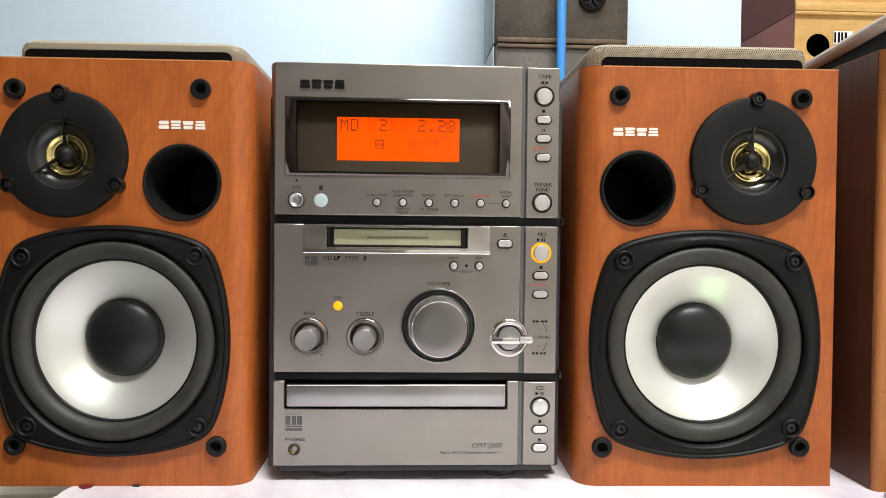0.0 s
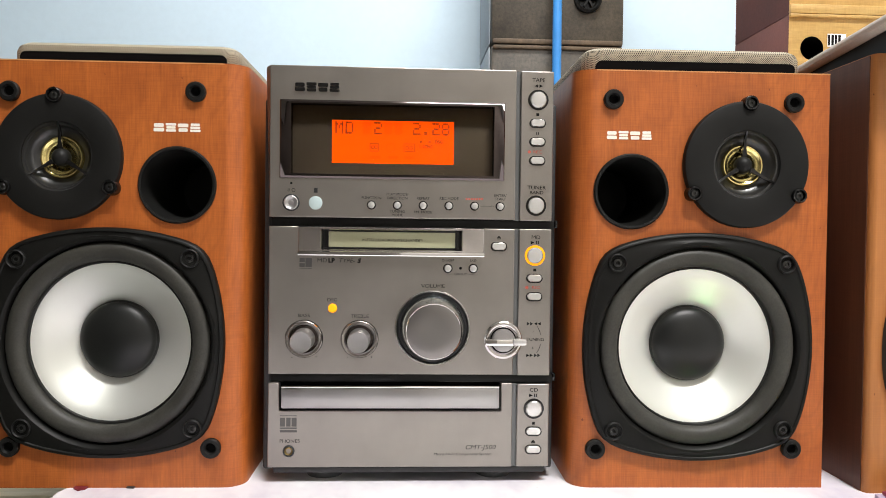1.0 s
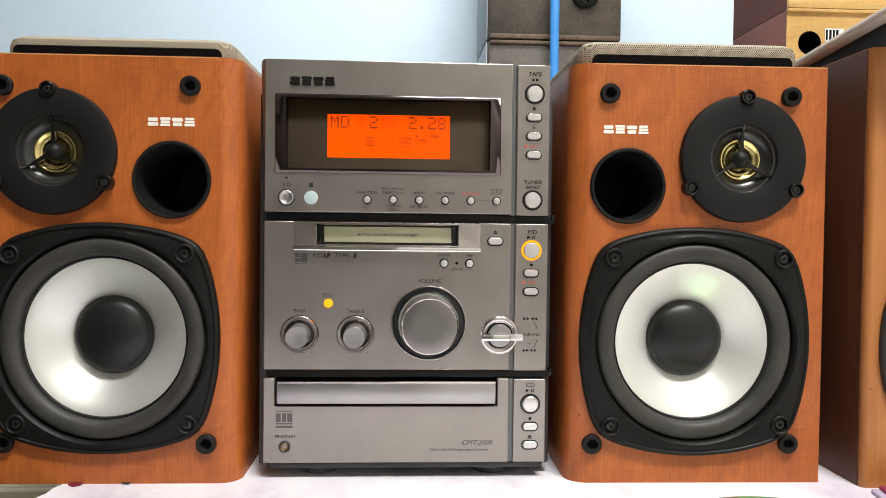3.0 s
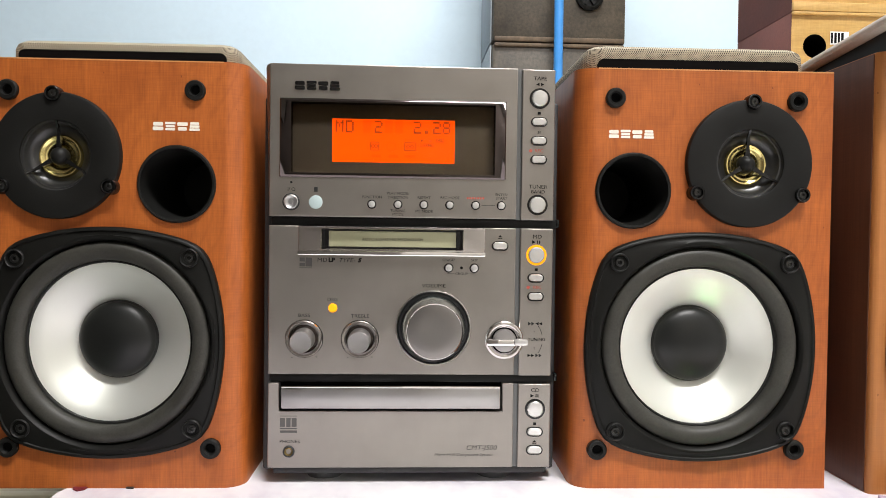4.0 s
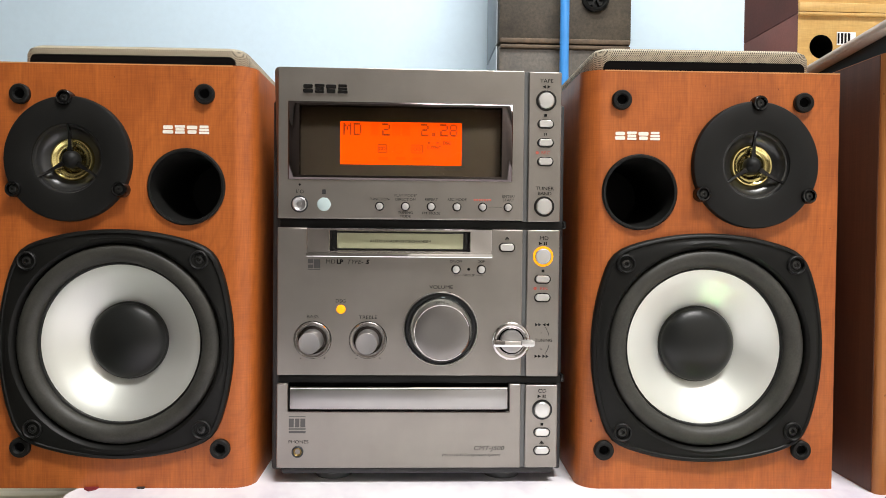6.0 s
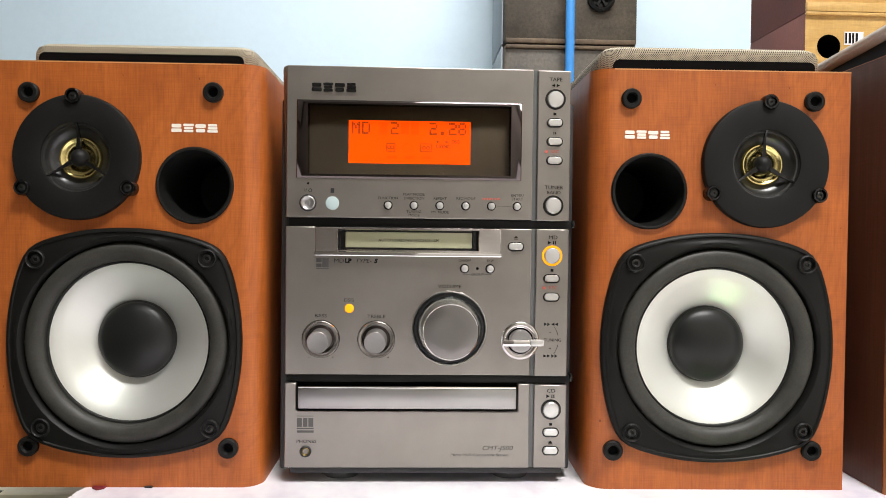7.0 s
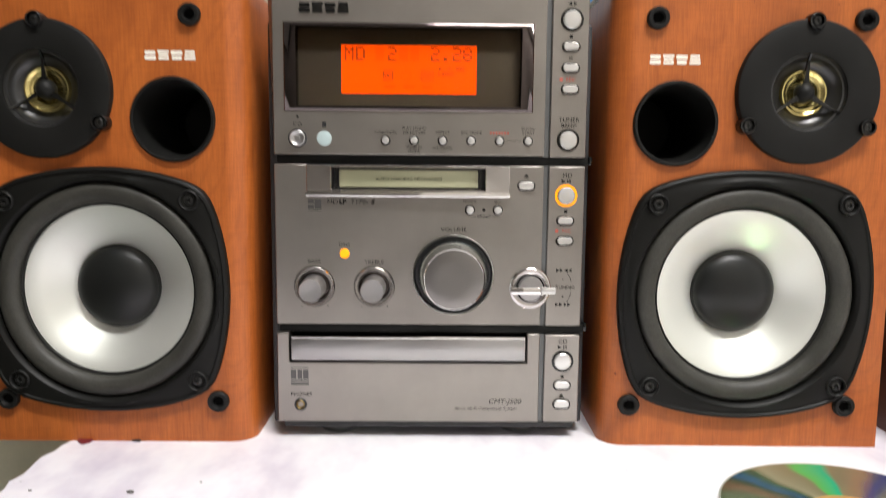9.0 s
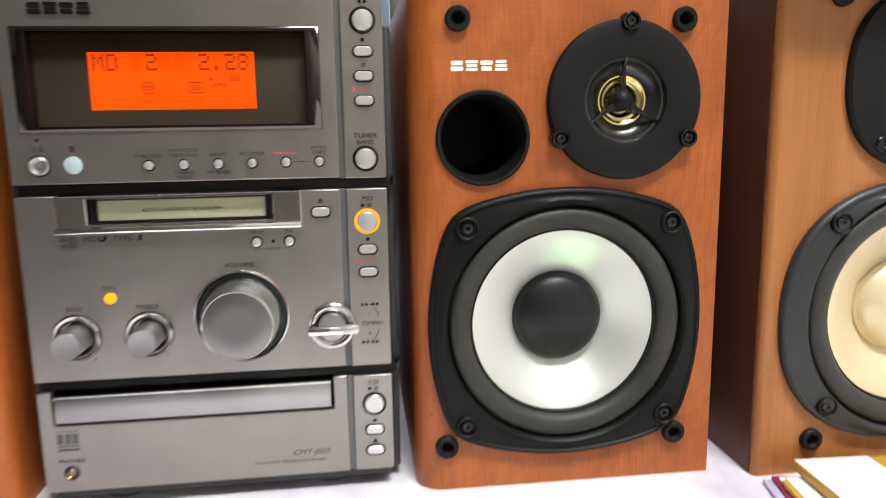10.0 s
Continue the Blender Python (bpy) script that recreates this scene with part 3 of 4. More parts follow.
def hifi_speaker(inner_left, at, badge, port, tweet, pins, screws, ring, tall, label):
    """A two-way shelf loudspeaker; every u counts from the rounded upright edge."""
    def u(v):
        return v - 0.0027 if inner_left else SW - v
    port, wf = (u(port), 0.1812), (u(0.0795), 0.0870)
    tw = (u(tweet[0]), tweet[1])
    ob = empty("loudspeaker", at, label, "loudspeaker", "pair of loudspeakers")
    part("cabinet", cabinet_mesh(SW, tall, SD, SR, inner_left, [(*port, 0.0215), (*tw, 0.030), (*wf, 0.0635)]), CHERRY, ob, "cherry wood veneered cabinet")
    a, c = (SR, SW) if inner_left else (0.0, SW - SR)
    part("edge_band", box(a, c, -0.0002, 0.0006, tall - 0.0006, tall + 0.0001), PALE_EDGE, ob, "pale worn veneer edge")
    for x, z in pins:
        grille_pin(u(x), z, ob)
    part("bass_port", lathe([(0.0230, 0.0004), (0.0230, -0.0012), (0.0222, -0.0022), (0.0210, -0.0020), (0.0198, 0.004), (0.0190, 0.014), (0.0188, 0.075), (0.0, 0.075)], *port, 64), BLACK_SATIN, ob, "black flared bass port")
    tweeter(*tw, ob, tweet[2], tweet[3])
    woofer(*wf, ring[0], ring[1], 0, ob, CONE, DUSTCAP, "black domed dust cap", "silver spun metal cone", [(u(x), z) for x, z in screws], shift=ring[2])
    emblem_bars(u(badge) - 0.0142, u(badge) + 0.0142, 0.2128, 0.2182, 0.0003, INK_WHITE, ob, "cream printed maker's badge")
    return ob


def yawed(x, y, degrees):
    return Matrix.Translation((x, y, 0)) @ Matrix.Rotation(radians(degrees), 4, "Z")


LEFT_AT, RIGHT_AT = yawed(-0.2567, -0.0045, -0.4), yawed(0.0977, -0.0085, -0.8)
hifi_speaker(False, LEFT_AT, 0.0405, 0.0400, (0.1086, 0.1968, 0.0371, (92, 211, 330)),
             ((0.0293, 0.2364), (0.1372, 0.2348), (0.0193, 0.0241), (0.1373, 0.0250)),
             ((0.0313, 0.1378), (0.1313, 0.1363), (0.0293, 0.0370), (0.1281, 0.0371)), (0.0691, 0.0686, (-0.0009, 0.0)), SH,
             "cherry veneer loudspeaker with silver cone, overhanging the table end")
hifi_speaker(True, RIGHT_AT, 0.0360, 0.0376, (0.1073, 0.1983, 0.0384, (88, 209, 330)),
             ((0.0258, 0.2367), (0.1370, 0.2365), (0.0179, 0.0240), (0.1394, 0.0244)),
             ((0.0289, 0.1379), (0.1324, 0.1380), (0.0281, 0.0361), (0.1321, 0.0371)), (0.0707, 0.0697, (0.0004, 0.0)), SH + 0.0011,
             "cherry veneer loudspeaker with silver cone, beside the stereo")


def grille(at, w, d, h, label):
    """A cloth covered loudspeaker grille lying face up."""
    ob = empty("speaker_grille", at, label, "speaker grille", "loose grilles")
    secs = []
    for inset, z in ((0.004, 0.0), (0.0006, 0.0016), (0.0, 0.004), (0.0, h - 0.006), (0.0012, h - 0.0028), (0.0040, h - 0.0008), (0.010, h)):
        secs.append([(x, y, z) for x, y in pill_outline(w / 2, d / 2, w - 2 * inset, d - 2 * inset, 0.012 - inset * 0.6, 6)])
    bm = stacked(secs)
    part("cloth", bm, CLOTH, ob, "beige woven grille cloth")
    bm = prism(pill_outline(w / 2, 0.0050, w - 0.014, 0.0086, 0.0036, 6), -0.0012, 0.004)
    part("black_underside", bm, HOLE, ob, "black inner frame")
    return ob


grille(LEFT_AT @ Matrix.Translation((0.0085, 0.020, SH + 0.0002)), 0.139, 0.175, 0.0165, "beige cloth grille lying on the cherry loudspeaker")
grille(RIGHT_AT @ Matrix.Translation((0.0095, 0.018, SH + 0.0013)), 0.141, 0.175, 0.0190, "beige cloth grille lying on the cherry loudspeaker")


def beech_speaker():
    at = Matrix.Translation((0.2757, -0.0215, 0))
    ob = empty("loudspeaker", at, "light beech loudspeaker with cream cone, beside disc cases", "loudspeaker")
    w, h = 0.172, 0.2655
    wf, tw = (0.087, 0.0873), (0.087, 0.2075)
    part("cabinet", cabinet_mesh(w, h, 0.24, 0.004, True, [(*wf, 0.0685), (*tw, 0.03)]), BEECH, ob, "beech veneered cabinet")
    # side overlaid in a darker tone that stands for its shade
    part("side_veneer", box(-0.0006, 0.0008, 0.0042, 0.2395, 0.0006, h - 0.0006), SHADED_SIDE_VENEER, ob, "veneered side painted dark brown for its shade")
    for x, z in ((0.031, 0.0195), (0.141, 0.0195), (0.031, 0.247), (0.141, 0.247)):
        grille_pin(x, z, ob)
    woofer(*wf, 0.0785, 0.0700, 2.35, ob, CONE_CREAM, CONE_CREAM, "cream domed dust cap", "cream woofer cone",
           [(0.0360, 0.0390), (0.0365, 0.1360), (0.1360, 0.0390), (0.1360, 0.1360)], 0.0505)
    pl = part("tweeter_plate", stacked([[(x, y, z) for x, z in ring_of(*tw, 0.0510 * k, 0.0465 * k, 2.4)] for k, y in ((1, 0.0004), (1, -0.0028), (0.975, -0.0040))]), BLACK_SATIN, ob, "matt black tweeter plate")
    part("tweeter_dome", lathe([(0.019, -0.0042), (0.0180, -0.0048), (0.0165, -0.0042)] + [(0.0130 * math.cos(radians(a)), -0.0042 - 0.006 * math.sin(radians(a))) for a in range(0, 91, 15)], *tw, 40), BLACK_GLOSS, pl)
    for x, z in ((0.0560, 0.1750), (0.1160, 0.1750), (0.0560, 0.2350), (0.1160, 0.2350)):
        screw(x, z, -0.0040, 0.0040, pl)


beech_speaker()


def leaning_grille():
    """A pale grille lying slightly tilted on top of the beech loudspeaker, over an added black wedge."""
    ob = empty("speaker_grille", Matrix.Translation((0.2735, 0.085, 0.2657)), "pale grille lying tilted on the beech loudspeaker", "speaker grille", "loose grilles")
    tilt = Matrix.Rotation(radians(-5), 4, "X")
    bm = box(0.0, 0.165, -0.140, 0.0, 0.0040, 0.0100, 0.0025)
    bm.transform(tilt)
    part("rim", bm, FELT_BEIGE, ob, "pale beige cloth covered rim")
    # black wedge added where only a shaded gap lies below the rim
    bm = bmesh.new()
    pts = [(-0.006, 0.0), (-0.132, 0.0), (-0.132, 0.0152), (-0.006, 0.0044)]
    stacked([[(0.008, y, z) for y, z in pts], [(0.157, y, z) for y, z in pts]], bm)
    bm.faces.new([v for v in bm.verts if v.co.x < 0.01])
    part("black_underside", bm, BLACK_SATIN, ob, "black wedge filling the shaded gap")


leaning_grille()


# ---- the stereo ----
def button_round(x, z, r, parent, ring=BLACK_GLOSS, material=SILVER_BRIGHT, name="button", proud=0.0016, label=""):
    part("button_ring", lathe([(r * 1.27, 0.0002), (r * 1.25, -0.0003), (r * 1.02, -0.0004), (r, 0.0002)], x, z, 36), ring, parent)
    return part(name, lathe([(r * 0.99, 0.0006), (r * 0.97, -proud * 0.7), (r * 0.86, -proud), (r * 0.5, -proud * 1.1), (0, -proud * 1.12)], x, z, 36), material, parent, label)


def button_pill(x, z, w, h, parent):
    part("button_ring", prism(pill_outline(x, z - 0.0002, w * 1.16, h * 1.32, h * 0.66 - 0.00002), -0.0003, 0.0006), BLACK_GLOSS, parent)
    secs = [[(px, y, pz) for px, pz in pill_outline(x, z, w * k, h * (k if k == 1 else 0.72), h * (0.5 if k == 1 else 0.34) - 0.00002)] for k, y in ((1, 0.0004), (1, -0.0010), (0.90, -0.0017))]
    return part("button", stacked(secs), SILVER_BRIGHT, parent)


def triangle(x, z, s, way):
    return [(x - s * way, z - s), (x + s * way, z), (x - s * way, z + s)]


def eject(x, z, parent, m=INK_GREY):
    mark([(x - 0.0013, z), (x + 0.0013, z), (x, z + 0.0013)], m, parent)
    mark(rect(x - 0.0013, x + 0.0013, z - 0.0009, z - 0.0004), m, parent)


def play_pause(x, z, parent, m=INK_GREY):
    mark(triangle(x - 0.0015, z, 0.0011, 1), m, parent)
    mark(rect(x + 0.0006, x + 0.0012, z - 0.001, z + 0.001), m, parent)
    mark(rect(x + 0.0018, x + 0.0024, z - 0.001, z + 0.001), m, parent)


def dial(x, z, ring_r, cap_r, reach, parent, name):
    """A small knob on a flat dark ring, painted to read as a shallow dish, with a broad polished rim."""
    part("knob_seam", lathe([(ring_r * 1.035, 0.0002), (ring_r * 1.03, -0.0003), (ring_r * 0.99, -0.0003)], x, z, 56), BLACK_GLOSS, parent)
    part("knob_ring", lathe([(ring_r, 0.0002), (ring_r, -0.0010), (ring_r * 0.95, -0.0017), (ring_r * 0.84, -0.0016), (ring_r * 0.77, -0.0008), (ring_r * 0.75, 0.0004)], x, z, 72), PALE_CHROME, parent, "chrome ring")
    # lies before the panel; its dark tone stands in for the recess's shade
    part("flat_dark_ring", lathe([(ring_r * 0.76, -0.0008), (ring_r * 0.735, -0.0004), (cap_r * 0.98, -0.0003)], x, z, 72), SMOKED, parent, "flat dark ring painted as a dish round the knob")
    knob = part(name, lathe([(cap_r * 1.04, 0.0024), (cap_r * 1.03, -reach * 0.3), (cap_r, -reach + 0.0010)], x, z, 72), KNOB, parent, "polished knob side")
    part("knob_cap", lathe([(cap_r, -reach + 0.0010), (cap_r * 0.985, -reach + 0.0004), (cap_r * 0.94, -reach), (cap_r * 0.5, -reach + 0.0002), (0, -reach + 0.0003)], x, z, 72), KNOB, knob if parent.parent is None else parent, "brushed silver knob cap")
    return knob


def volume_dial(x, z, parent):
    """The large knob: thin bright rim, flat black ring painted as a well, tapering chrome side, satin cap with a bright
    edge.
    """
    part("knob_ring", lathe([(0.0233, 0.0002), (0.0233, -0.0013), (0.0228, -0.0019), (0.0222, -0.0017), (0.0217, -0.0004)], x, z, 80), CHROME, parent, "chrome ring")
    # nearly flat: depth of the well is given by black colour alone
    part("flat_dark_ring", lathe([(0.0217, -0.0010), (0.0212, -0.0004), (0.0178, -0.0003)], x, z, 80), WELL_BLACK, parent, "flat black ring painted as a well round the knob")
    knob = part("volume_knob", lathe([(0.0199, 0.0026), (0.0198, -0.0030), (0.0193, -0.0044), (0.0182, -0.0120), (0.0169, -0.0178)], x, z, 80), TEAL_CHROME, parent, "polished tapering knob side")
    part("knob_edge", lathe([(0.0169, -0.0178), (0.0167, -0.0190), (0.0163, -0.0194), (0.0160, -0.0192)], x, z, 80), CHROME, parent, "bright chrome edge")
    part("knob_cap", lathe([(0.0161, -0.0192), (0.0155, -0.0194), (0.0080, -0.0191), (0, -0.0190)], x, z, 80), KNOB_DARK, parent, "brushed silver knob cap")
    return knob


def tuning_dial(x, z, parent):
    """The jog knob: broad flat chrome ring, flat black ring painted as a gap, small cap and a lever across it."""
    part("knob_ring", lathe([(0.0117, 0.0002), (0.0117, -0.0010), (0.0112, -0.0015), (0.0102, -0.0018), (0.0086, -0.0014), (0.0080, -0.0008)], x, z, 72), PALE_CHROME, parent, "broad chrome ring")
    # no real recess, black colour stands for the shaded gap
    part("flat_dark_ring", lathe([(0.0082, -0.0009), (0.0078, -0.0004), (0.0066, -0.0003)], x, z, 48), HOLE, parent, "flat black ring painted as a gap")
    jog = part("tuning_knob", lathe([(0.0071, 0.0010), (0.0071, -0.0030), (0.0067, -0.0038), (0.0056, -0.0040), (0.0, -0.0036)], x, z, 60), KNOB, parent, "satin silver knob")
    part("lever", box(x - 0.0116, x + 0.0086, -0.0092, -0.0036, z - 0.0024, z + 0.0014, 0.0007), CHROME, jog, "chrome lever across the knob")
    part("lever_tip", box(x + 0.0050, x + 0.0132, -0.0106, -0.0046, z - 0.0021, z + 0.0018, 0.0008), SILVER_BRIGHT, jog, "silver lever tip")
    return jog


GLYPH = {"M": "10001 11011 10101 10101 10001 10001 10001", "D": "11110 10001 10001 10001 10001 10001 11110", "2": "11110 00001 00001 01110 10000 10000 11111",
         "8": "01110 10001 10001 01110 10001 10001 01110", ".": "00000 00000 00000 00000 00000 01100 01100"}


def dots(ch, x, z, parent, px=0.00098, pz=0.00108):
    """A dot matrix character with its lower left corner at x, z."""
    bm = bmesh.new()
    for row, line in enumerate(GLYPH[ch].split()):
        for col, on in enumerate(line):
            if on == "1":
                a, b = x + col * px, z + (6 - row) * pz
                box(a, a + px * 0.88, 0.00515, 0.0053, b, b + pz * 0.88, 0, bm)
    part("lcd_character", bm, LCD_INK, parent)


def stereo():
    ob = empty("stereo_system", Matrix.Translation((0, 0, 0.0032)), "silver micro stereo with an amber display, between the loudspeakers", "stereo")
    L, R, G0, G1 = -0.0868, 0.0862, 0.0632, 0.0660
    part("case", box(L + 0.0012, R - 0.0005, 0.0055, 0.262, 0.0036, 0.2500, 0.002), CASE, ob, "dark metal case")
    part("side_cover", box(L - 0.0046, L + 0.0010, 0.0100, 0.255, 0.0030, 0.2330, 0.0015), CASE, ob, "black side cover")
    part("side_cover", box(R - 0.0004, R + 0.0040, 0.0100, 0.255, 0.0030, 0.2330, 0.0015), CASE, ob, "black side cover")
    part("base", box(L + 0.003, R - 0.002, 0.0030, 0.25, 0.0026, 0.0068, 0.001), CASE, ob)
    for x in (-0.054, 0.054):
        for y in (0.022, 0.22):
            bm = bmesh.new()
            bmesh.ops.create_cone(bm, cap_ends=True, segments=32, radius1=0.0112, radius2=0.0125, depth=0.0058, matrix=Matrix.Translation((x, y, -0.0003)))
            part("foot", bm, SILVER_DARK, ob, "round plastic foot")
    # faces of the three decks and of the button column beside them
    upper = softened(part("upper_panel", plate(L, G0, 0.1600, 0.2519, 0, 0.0058, [(-0.0790, 0.0545, 0.1850, 0.2300)]), SILVER, ob, "silver painted front panel"), 0.0006)
    middle = softened(part("middle_panel", plate(L, G0, 0.0642, 0.1545, 0, 0.0058, [(-0.0688, 0.0440, 0.1378, 0.1545)]), SILVER, ob, "silver painted front panel"), 0.0006)
    lower = softened(part("lower_panel", plate(L, G0, 0.0070, 0.0590, 0, 0.0058, [(-0.0800, 0.0560, 0.0418, 0.0590)]), SILVER, ob, "silver painted front panel"), 0.0006)
    bm = stacked([[(L - 0.0002, 0.0006, z), (L - 0.0002, 0.0057, z), (L - w, 0.0057, z), (L - w, 0.0034, z)] for w, z in ((0.0006, 0.1602), (0.0012, 0.2000), (0.0027, 0.2495), (0.0022, 0.2512), (0.0010, 0.2517))])
    bm.faces.new([v for v in bm.verts if v.co.z < 0.1603])
    part("panel_cheek", bm, SILVER, ob, "silver sloping panel edge")
    cols = []
    for a, b in ((0.1595, 0.2516), (0.0638, 0.1545), (0.0070, 0.0585)):
        cols.append(softened(part("button_column", box(G1, R, 0.0002, 0.0058, a, b), SILVER, ob, "silver painted button column"), 0.0006))
        part("groove", box(G0 - 0.0002, G1 + 0.0002, 0.0022, 0.0060, a, b), SILVER_DARK, ob)
    for z in (0.1572, 0.0616):
        part("deck_joint", box(L + 0.001, R + 0.0022, 0.0030, 0.0300, z - 0.0024, z + 0.0024, 0.0005), BLACK_SATIN, ob, "dark joint between decks")
        part("joint_end", box(R + 0.0024, R + 0.0046, 0.0040, 0.0160, z - 0.0020, z + 0.0030, 0.0009), BLACK_GLOSS, ob, "glossy black clip at the joint")

    # display
    bez = part("display_bezel", stacked([[(x, y, z) for x, z in rect(*r)] for r, y in (
        ((-0.0806, 0.0562, 0.1838, 0.2312), 0.0002), ((-0.0806, 0.0562, 0.1838, 0.2312), -0.0004), ((-0.0801, 0.0557, 0.1842, 0.2308), -0.0008),
        ((-0.0744, 0.0501, 0.1862, 0.2292), -0.0014), ((-0.0738, 0.0495, 0.1865, 0.2289), -0.0013), ((-0.0735, 0.0492, 0.1866, 0.2288), -0.0008),
        ((-0.0735, 0.0492, 0.1866, 0.2288), 0.0056))], cap=False), BEZEL_CHROME, upper, "polished dark chrome display bezel")
    part("display_back", plate(-0.0740, 0.0497, 0.1862, 0.2292, 0.0056, 0.0058, [(-0.0498, 0.0252, 0.1938, 0.2202)]), WINDOW_BACK, upper)
    lcd = part("lcd", box(-0.0498, 0.0252, 0.0054, 0.0066, 0.1938, 0.2202), LCD, upper, "glowing orange liquid crystal display")
    win = part("display_window", box(-0.0734, 0.0491, 0.0018, 0.0022, 0.1867, 0.2287), GLASS, upper, "clear display window")
    win.visible_shadow = False
    for ch, x in (("M", -0.0478), ("D", -0.0416), ("2", -0.0240), ("2", -0.0002), (".", 0.0058), ("2", 0.0118), ("8", 0.0176)):
        dots(ch, x, 0.2118, lcd)
    for x in (-0.0310, -0.0178, -0.0116):
        mark(rect(x, x + 0.0049, 0.2118, 0.2194), LCD_FAINT, lcd, 0.0053, "lcd_segment")
    for x, w in ((-0.0266, 0.0054), (-0.0058, 0.0070)):
        mark(rect(x, x + w, 0.2012, 0.2016), LCD_INK, lcd, 0.0053, "lcd_segment")
        mark(rect(x, x + w, 0.2060, 0.2064), LCD_INK, lcd, 0.0053, "lcd_segment")
        mark(rect(x, x + 0.0004, 0.2012, 0.2064), LCD_INK, lcd, 0.0053, "lcd_segment")
        mark(rect(x + w - 0.0004, x + w, 0.2012, 0.2064), LCD_INK, lcd, 0.0053, "lcd_segment")
        for dx in (0.32, 0.68):
            part("lcd_segment", lathe([(0.0011, 0.0054), (0.0011, 0.00525), (0.0007, 0.00525), (0.0007, 0.0054)], x + w * dx, 0.2038, 16), LCD_INK, lcd)
    part("lcd_segment", lathe([(0.0030, 0.0054), (0.0030, 0.00525), (0.0024, 0.00525), (0.0024, 0.0054)], -0.0138, 0.2036, 24), LCD_FAINT, lcd)
    for x in (-0.0262, -0.0154, -0.0052):
        mark(rect(x, x + 0.006, 0.1968, 0.1986), LCD_FAINT, lcd, 0.0053, "lcd_segment")
    lettering("DSG", 0.0160, 0.2076, 0.0020, LCD_INK, lcd, 0.0052, wide=0.9, bold=0.00006)
    lettering("L-SYNC", 0.0082, 0.2047, 0.0020, LCD_INK, lcd, 0.0052, wide=0.9, bold=0.00006)
    mark(triangle(0.0052, 0.2076, 0.0009, 1), LCD_INK, lcd, 0.0053, "lcd_segment")
    mark(rect(0.0094, 0.0112, 0.2071, 0.2074), LCD_INK, lcd, 0.0053, "lcd_segment")
    mark(rect(0.0094, 0.0112, 0.2079, 0.2082), LCD_INK, lcd, 0.0053, "lcd_segment")
    emblem_bars(-0.0722, -0.0444, 0.2362, 0.2418, 0.0012, BLACK_GLOSS, upper, "raised dark maker's badge")

    # upper controls
    part("button_ring", lathe([(0.0052, 0.0002), (0.0052, -0.0006), (0.0046, -0.0008), (0.0040, 0.0002)], -0.0735, 0.1688, 36), CASE, upper)
    part("power_button", lathe([(0.0044, 0.0006), (0.0043, -0.0016), (0.0038, -0.0020), (0.0026, -0.0012), (0.0015, -0.0010), (0.0013, -0.0013), (0, -0.0014)], -0.0735, 0.1688, 40), KNOB, upper, "polished round power button")
    part("remote_sensor", lathe([(0.0041, 0.0002), (0.0041, -0.0003), (0.0037, -0.0005), (0, -0.0005)], -0.0588, 0.1688, 32), SENSOR, upper, "pale round remote sensor window")
    part("standby_dot", lathe([(0.0007, 0.0002), (0.0007, -0.0003), (0, -0.0003)], -0.0735, 0.1806, 14), INK, upper)
    mark(rect(-0.0599, -0.0577, 0.1750, 0.1778), INK_GREY, upper)
    lettering("I/", -0.0750, 0.1764, 0.0022, INK_GREY, upper)
    part("symbol", lathe([(0.0011, 0.0002), (0.0011, -0.0002), (0.0008, -0.0002), (0.0008, 0.0002)], -0.0722, 0.1764, 18), INK_GREY, upper)
    for i in range(6):
        x = -0.0250 + 0.01578 * i
        button_round(x, 0.1680 + 0.00004 * i, 0.0022, upper, proud=0.0022)
    for text, x, z, m in (("FUNCTION", -0.0250, 0.1723, INK_GREY), ("PLAY MODE/", -0.0092, 0.1747, INK_GREY), ("DIRECTION", -0.0092, 0.1723, INK_GREY), ("TUNING", -0.0092, 0.1642, INK_GREY),
                          ("MODE", -0.0092, 0.1620, INK_GREY), ("REPEAT", 0.0066, 0.1724, INK_GREY), ("FM  MODE", 0.0066, 0.1640, INK_GREY), ("REC MODE", 0.0224, 0.1725, INK_GREY),
                          ("ENTER/", 0.0540, 0.1748, INK_GREY), ("START", 0.0540, 0.1726, INK_GREY)):
        lettering(text, x, z, 0.0016, m, upper, wide=1.05)
    for i in range(7):
        mark(rect(0.0327 + 0.0016 * i, 0.0337 + 0.0016 * i, 0.1719, 0.1731), INK_RED, upper, name="print_bar")
    mark(rect(0.0418, 0.0500, 0.16815, 0.16835), INK_GREY, upper)

    c = cols[0]
    button_round(0.0767, 0.2340, 0.0050, c)
    lettering("TAPE", 0.0768, 0.2460, 0.0023, INK, c, wide=1.1)
    mark(triangle(0.0753, 0.2425, 0.0010, -1), INK, c)
    mark(triangle(0.0783, 0.2425, 0.0010, 1), INK, c)
    for z in (0.2198, 0.2083, 0.1968):
        button_pill(0.0765, z, 0.0088, 0.0043, c)
    mark(rect(0.0755, 0.0773, 0.2242, 0.2258), INK, c)
    mark(rect(0.0757, 0.0762, 0.2126, 0.2142), INK, c)
    mark(rect(0.0768, 0.0773, 0.2126, 0.2142), INK, c)
    part("red_dot", lathe([(0.0010, 0.0004), (0.0010, -0.0001), (0, -0.0001)], 0.0715, 0.2020, 16), INK_RED, c)
    lettering("REC", 0.0766, 0.2020, 0.0019, INK_RED, c, wide=1.1)
    button_round(0.0762, 0.1690, 0.0050, c)
    lettering("TUNER", 0.0764, 0.1800, 0.0023, INK, c, wide=1.1)
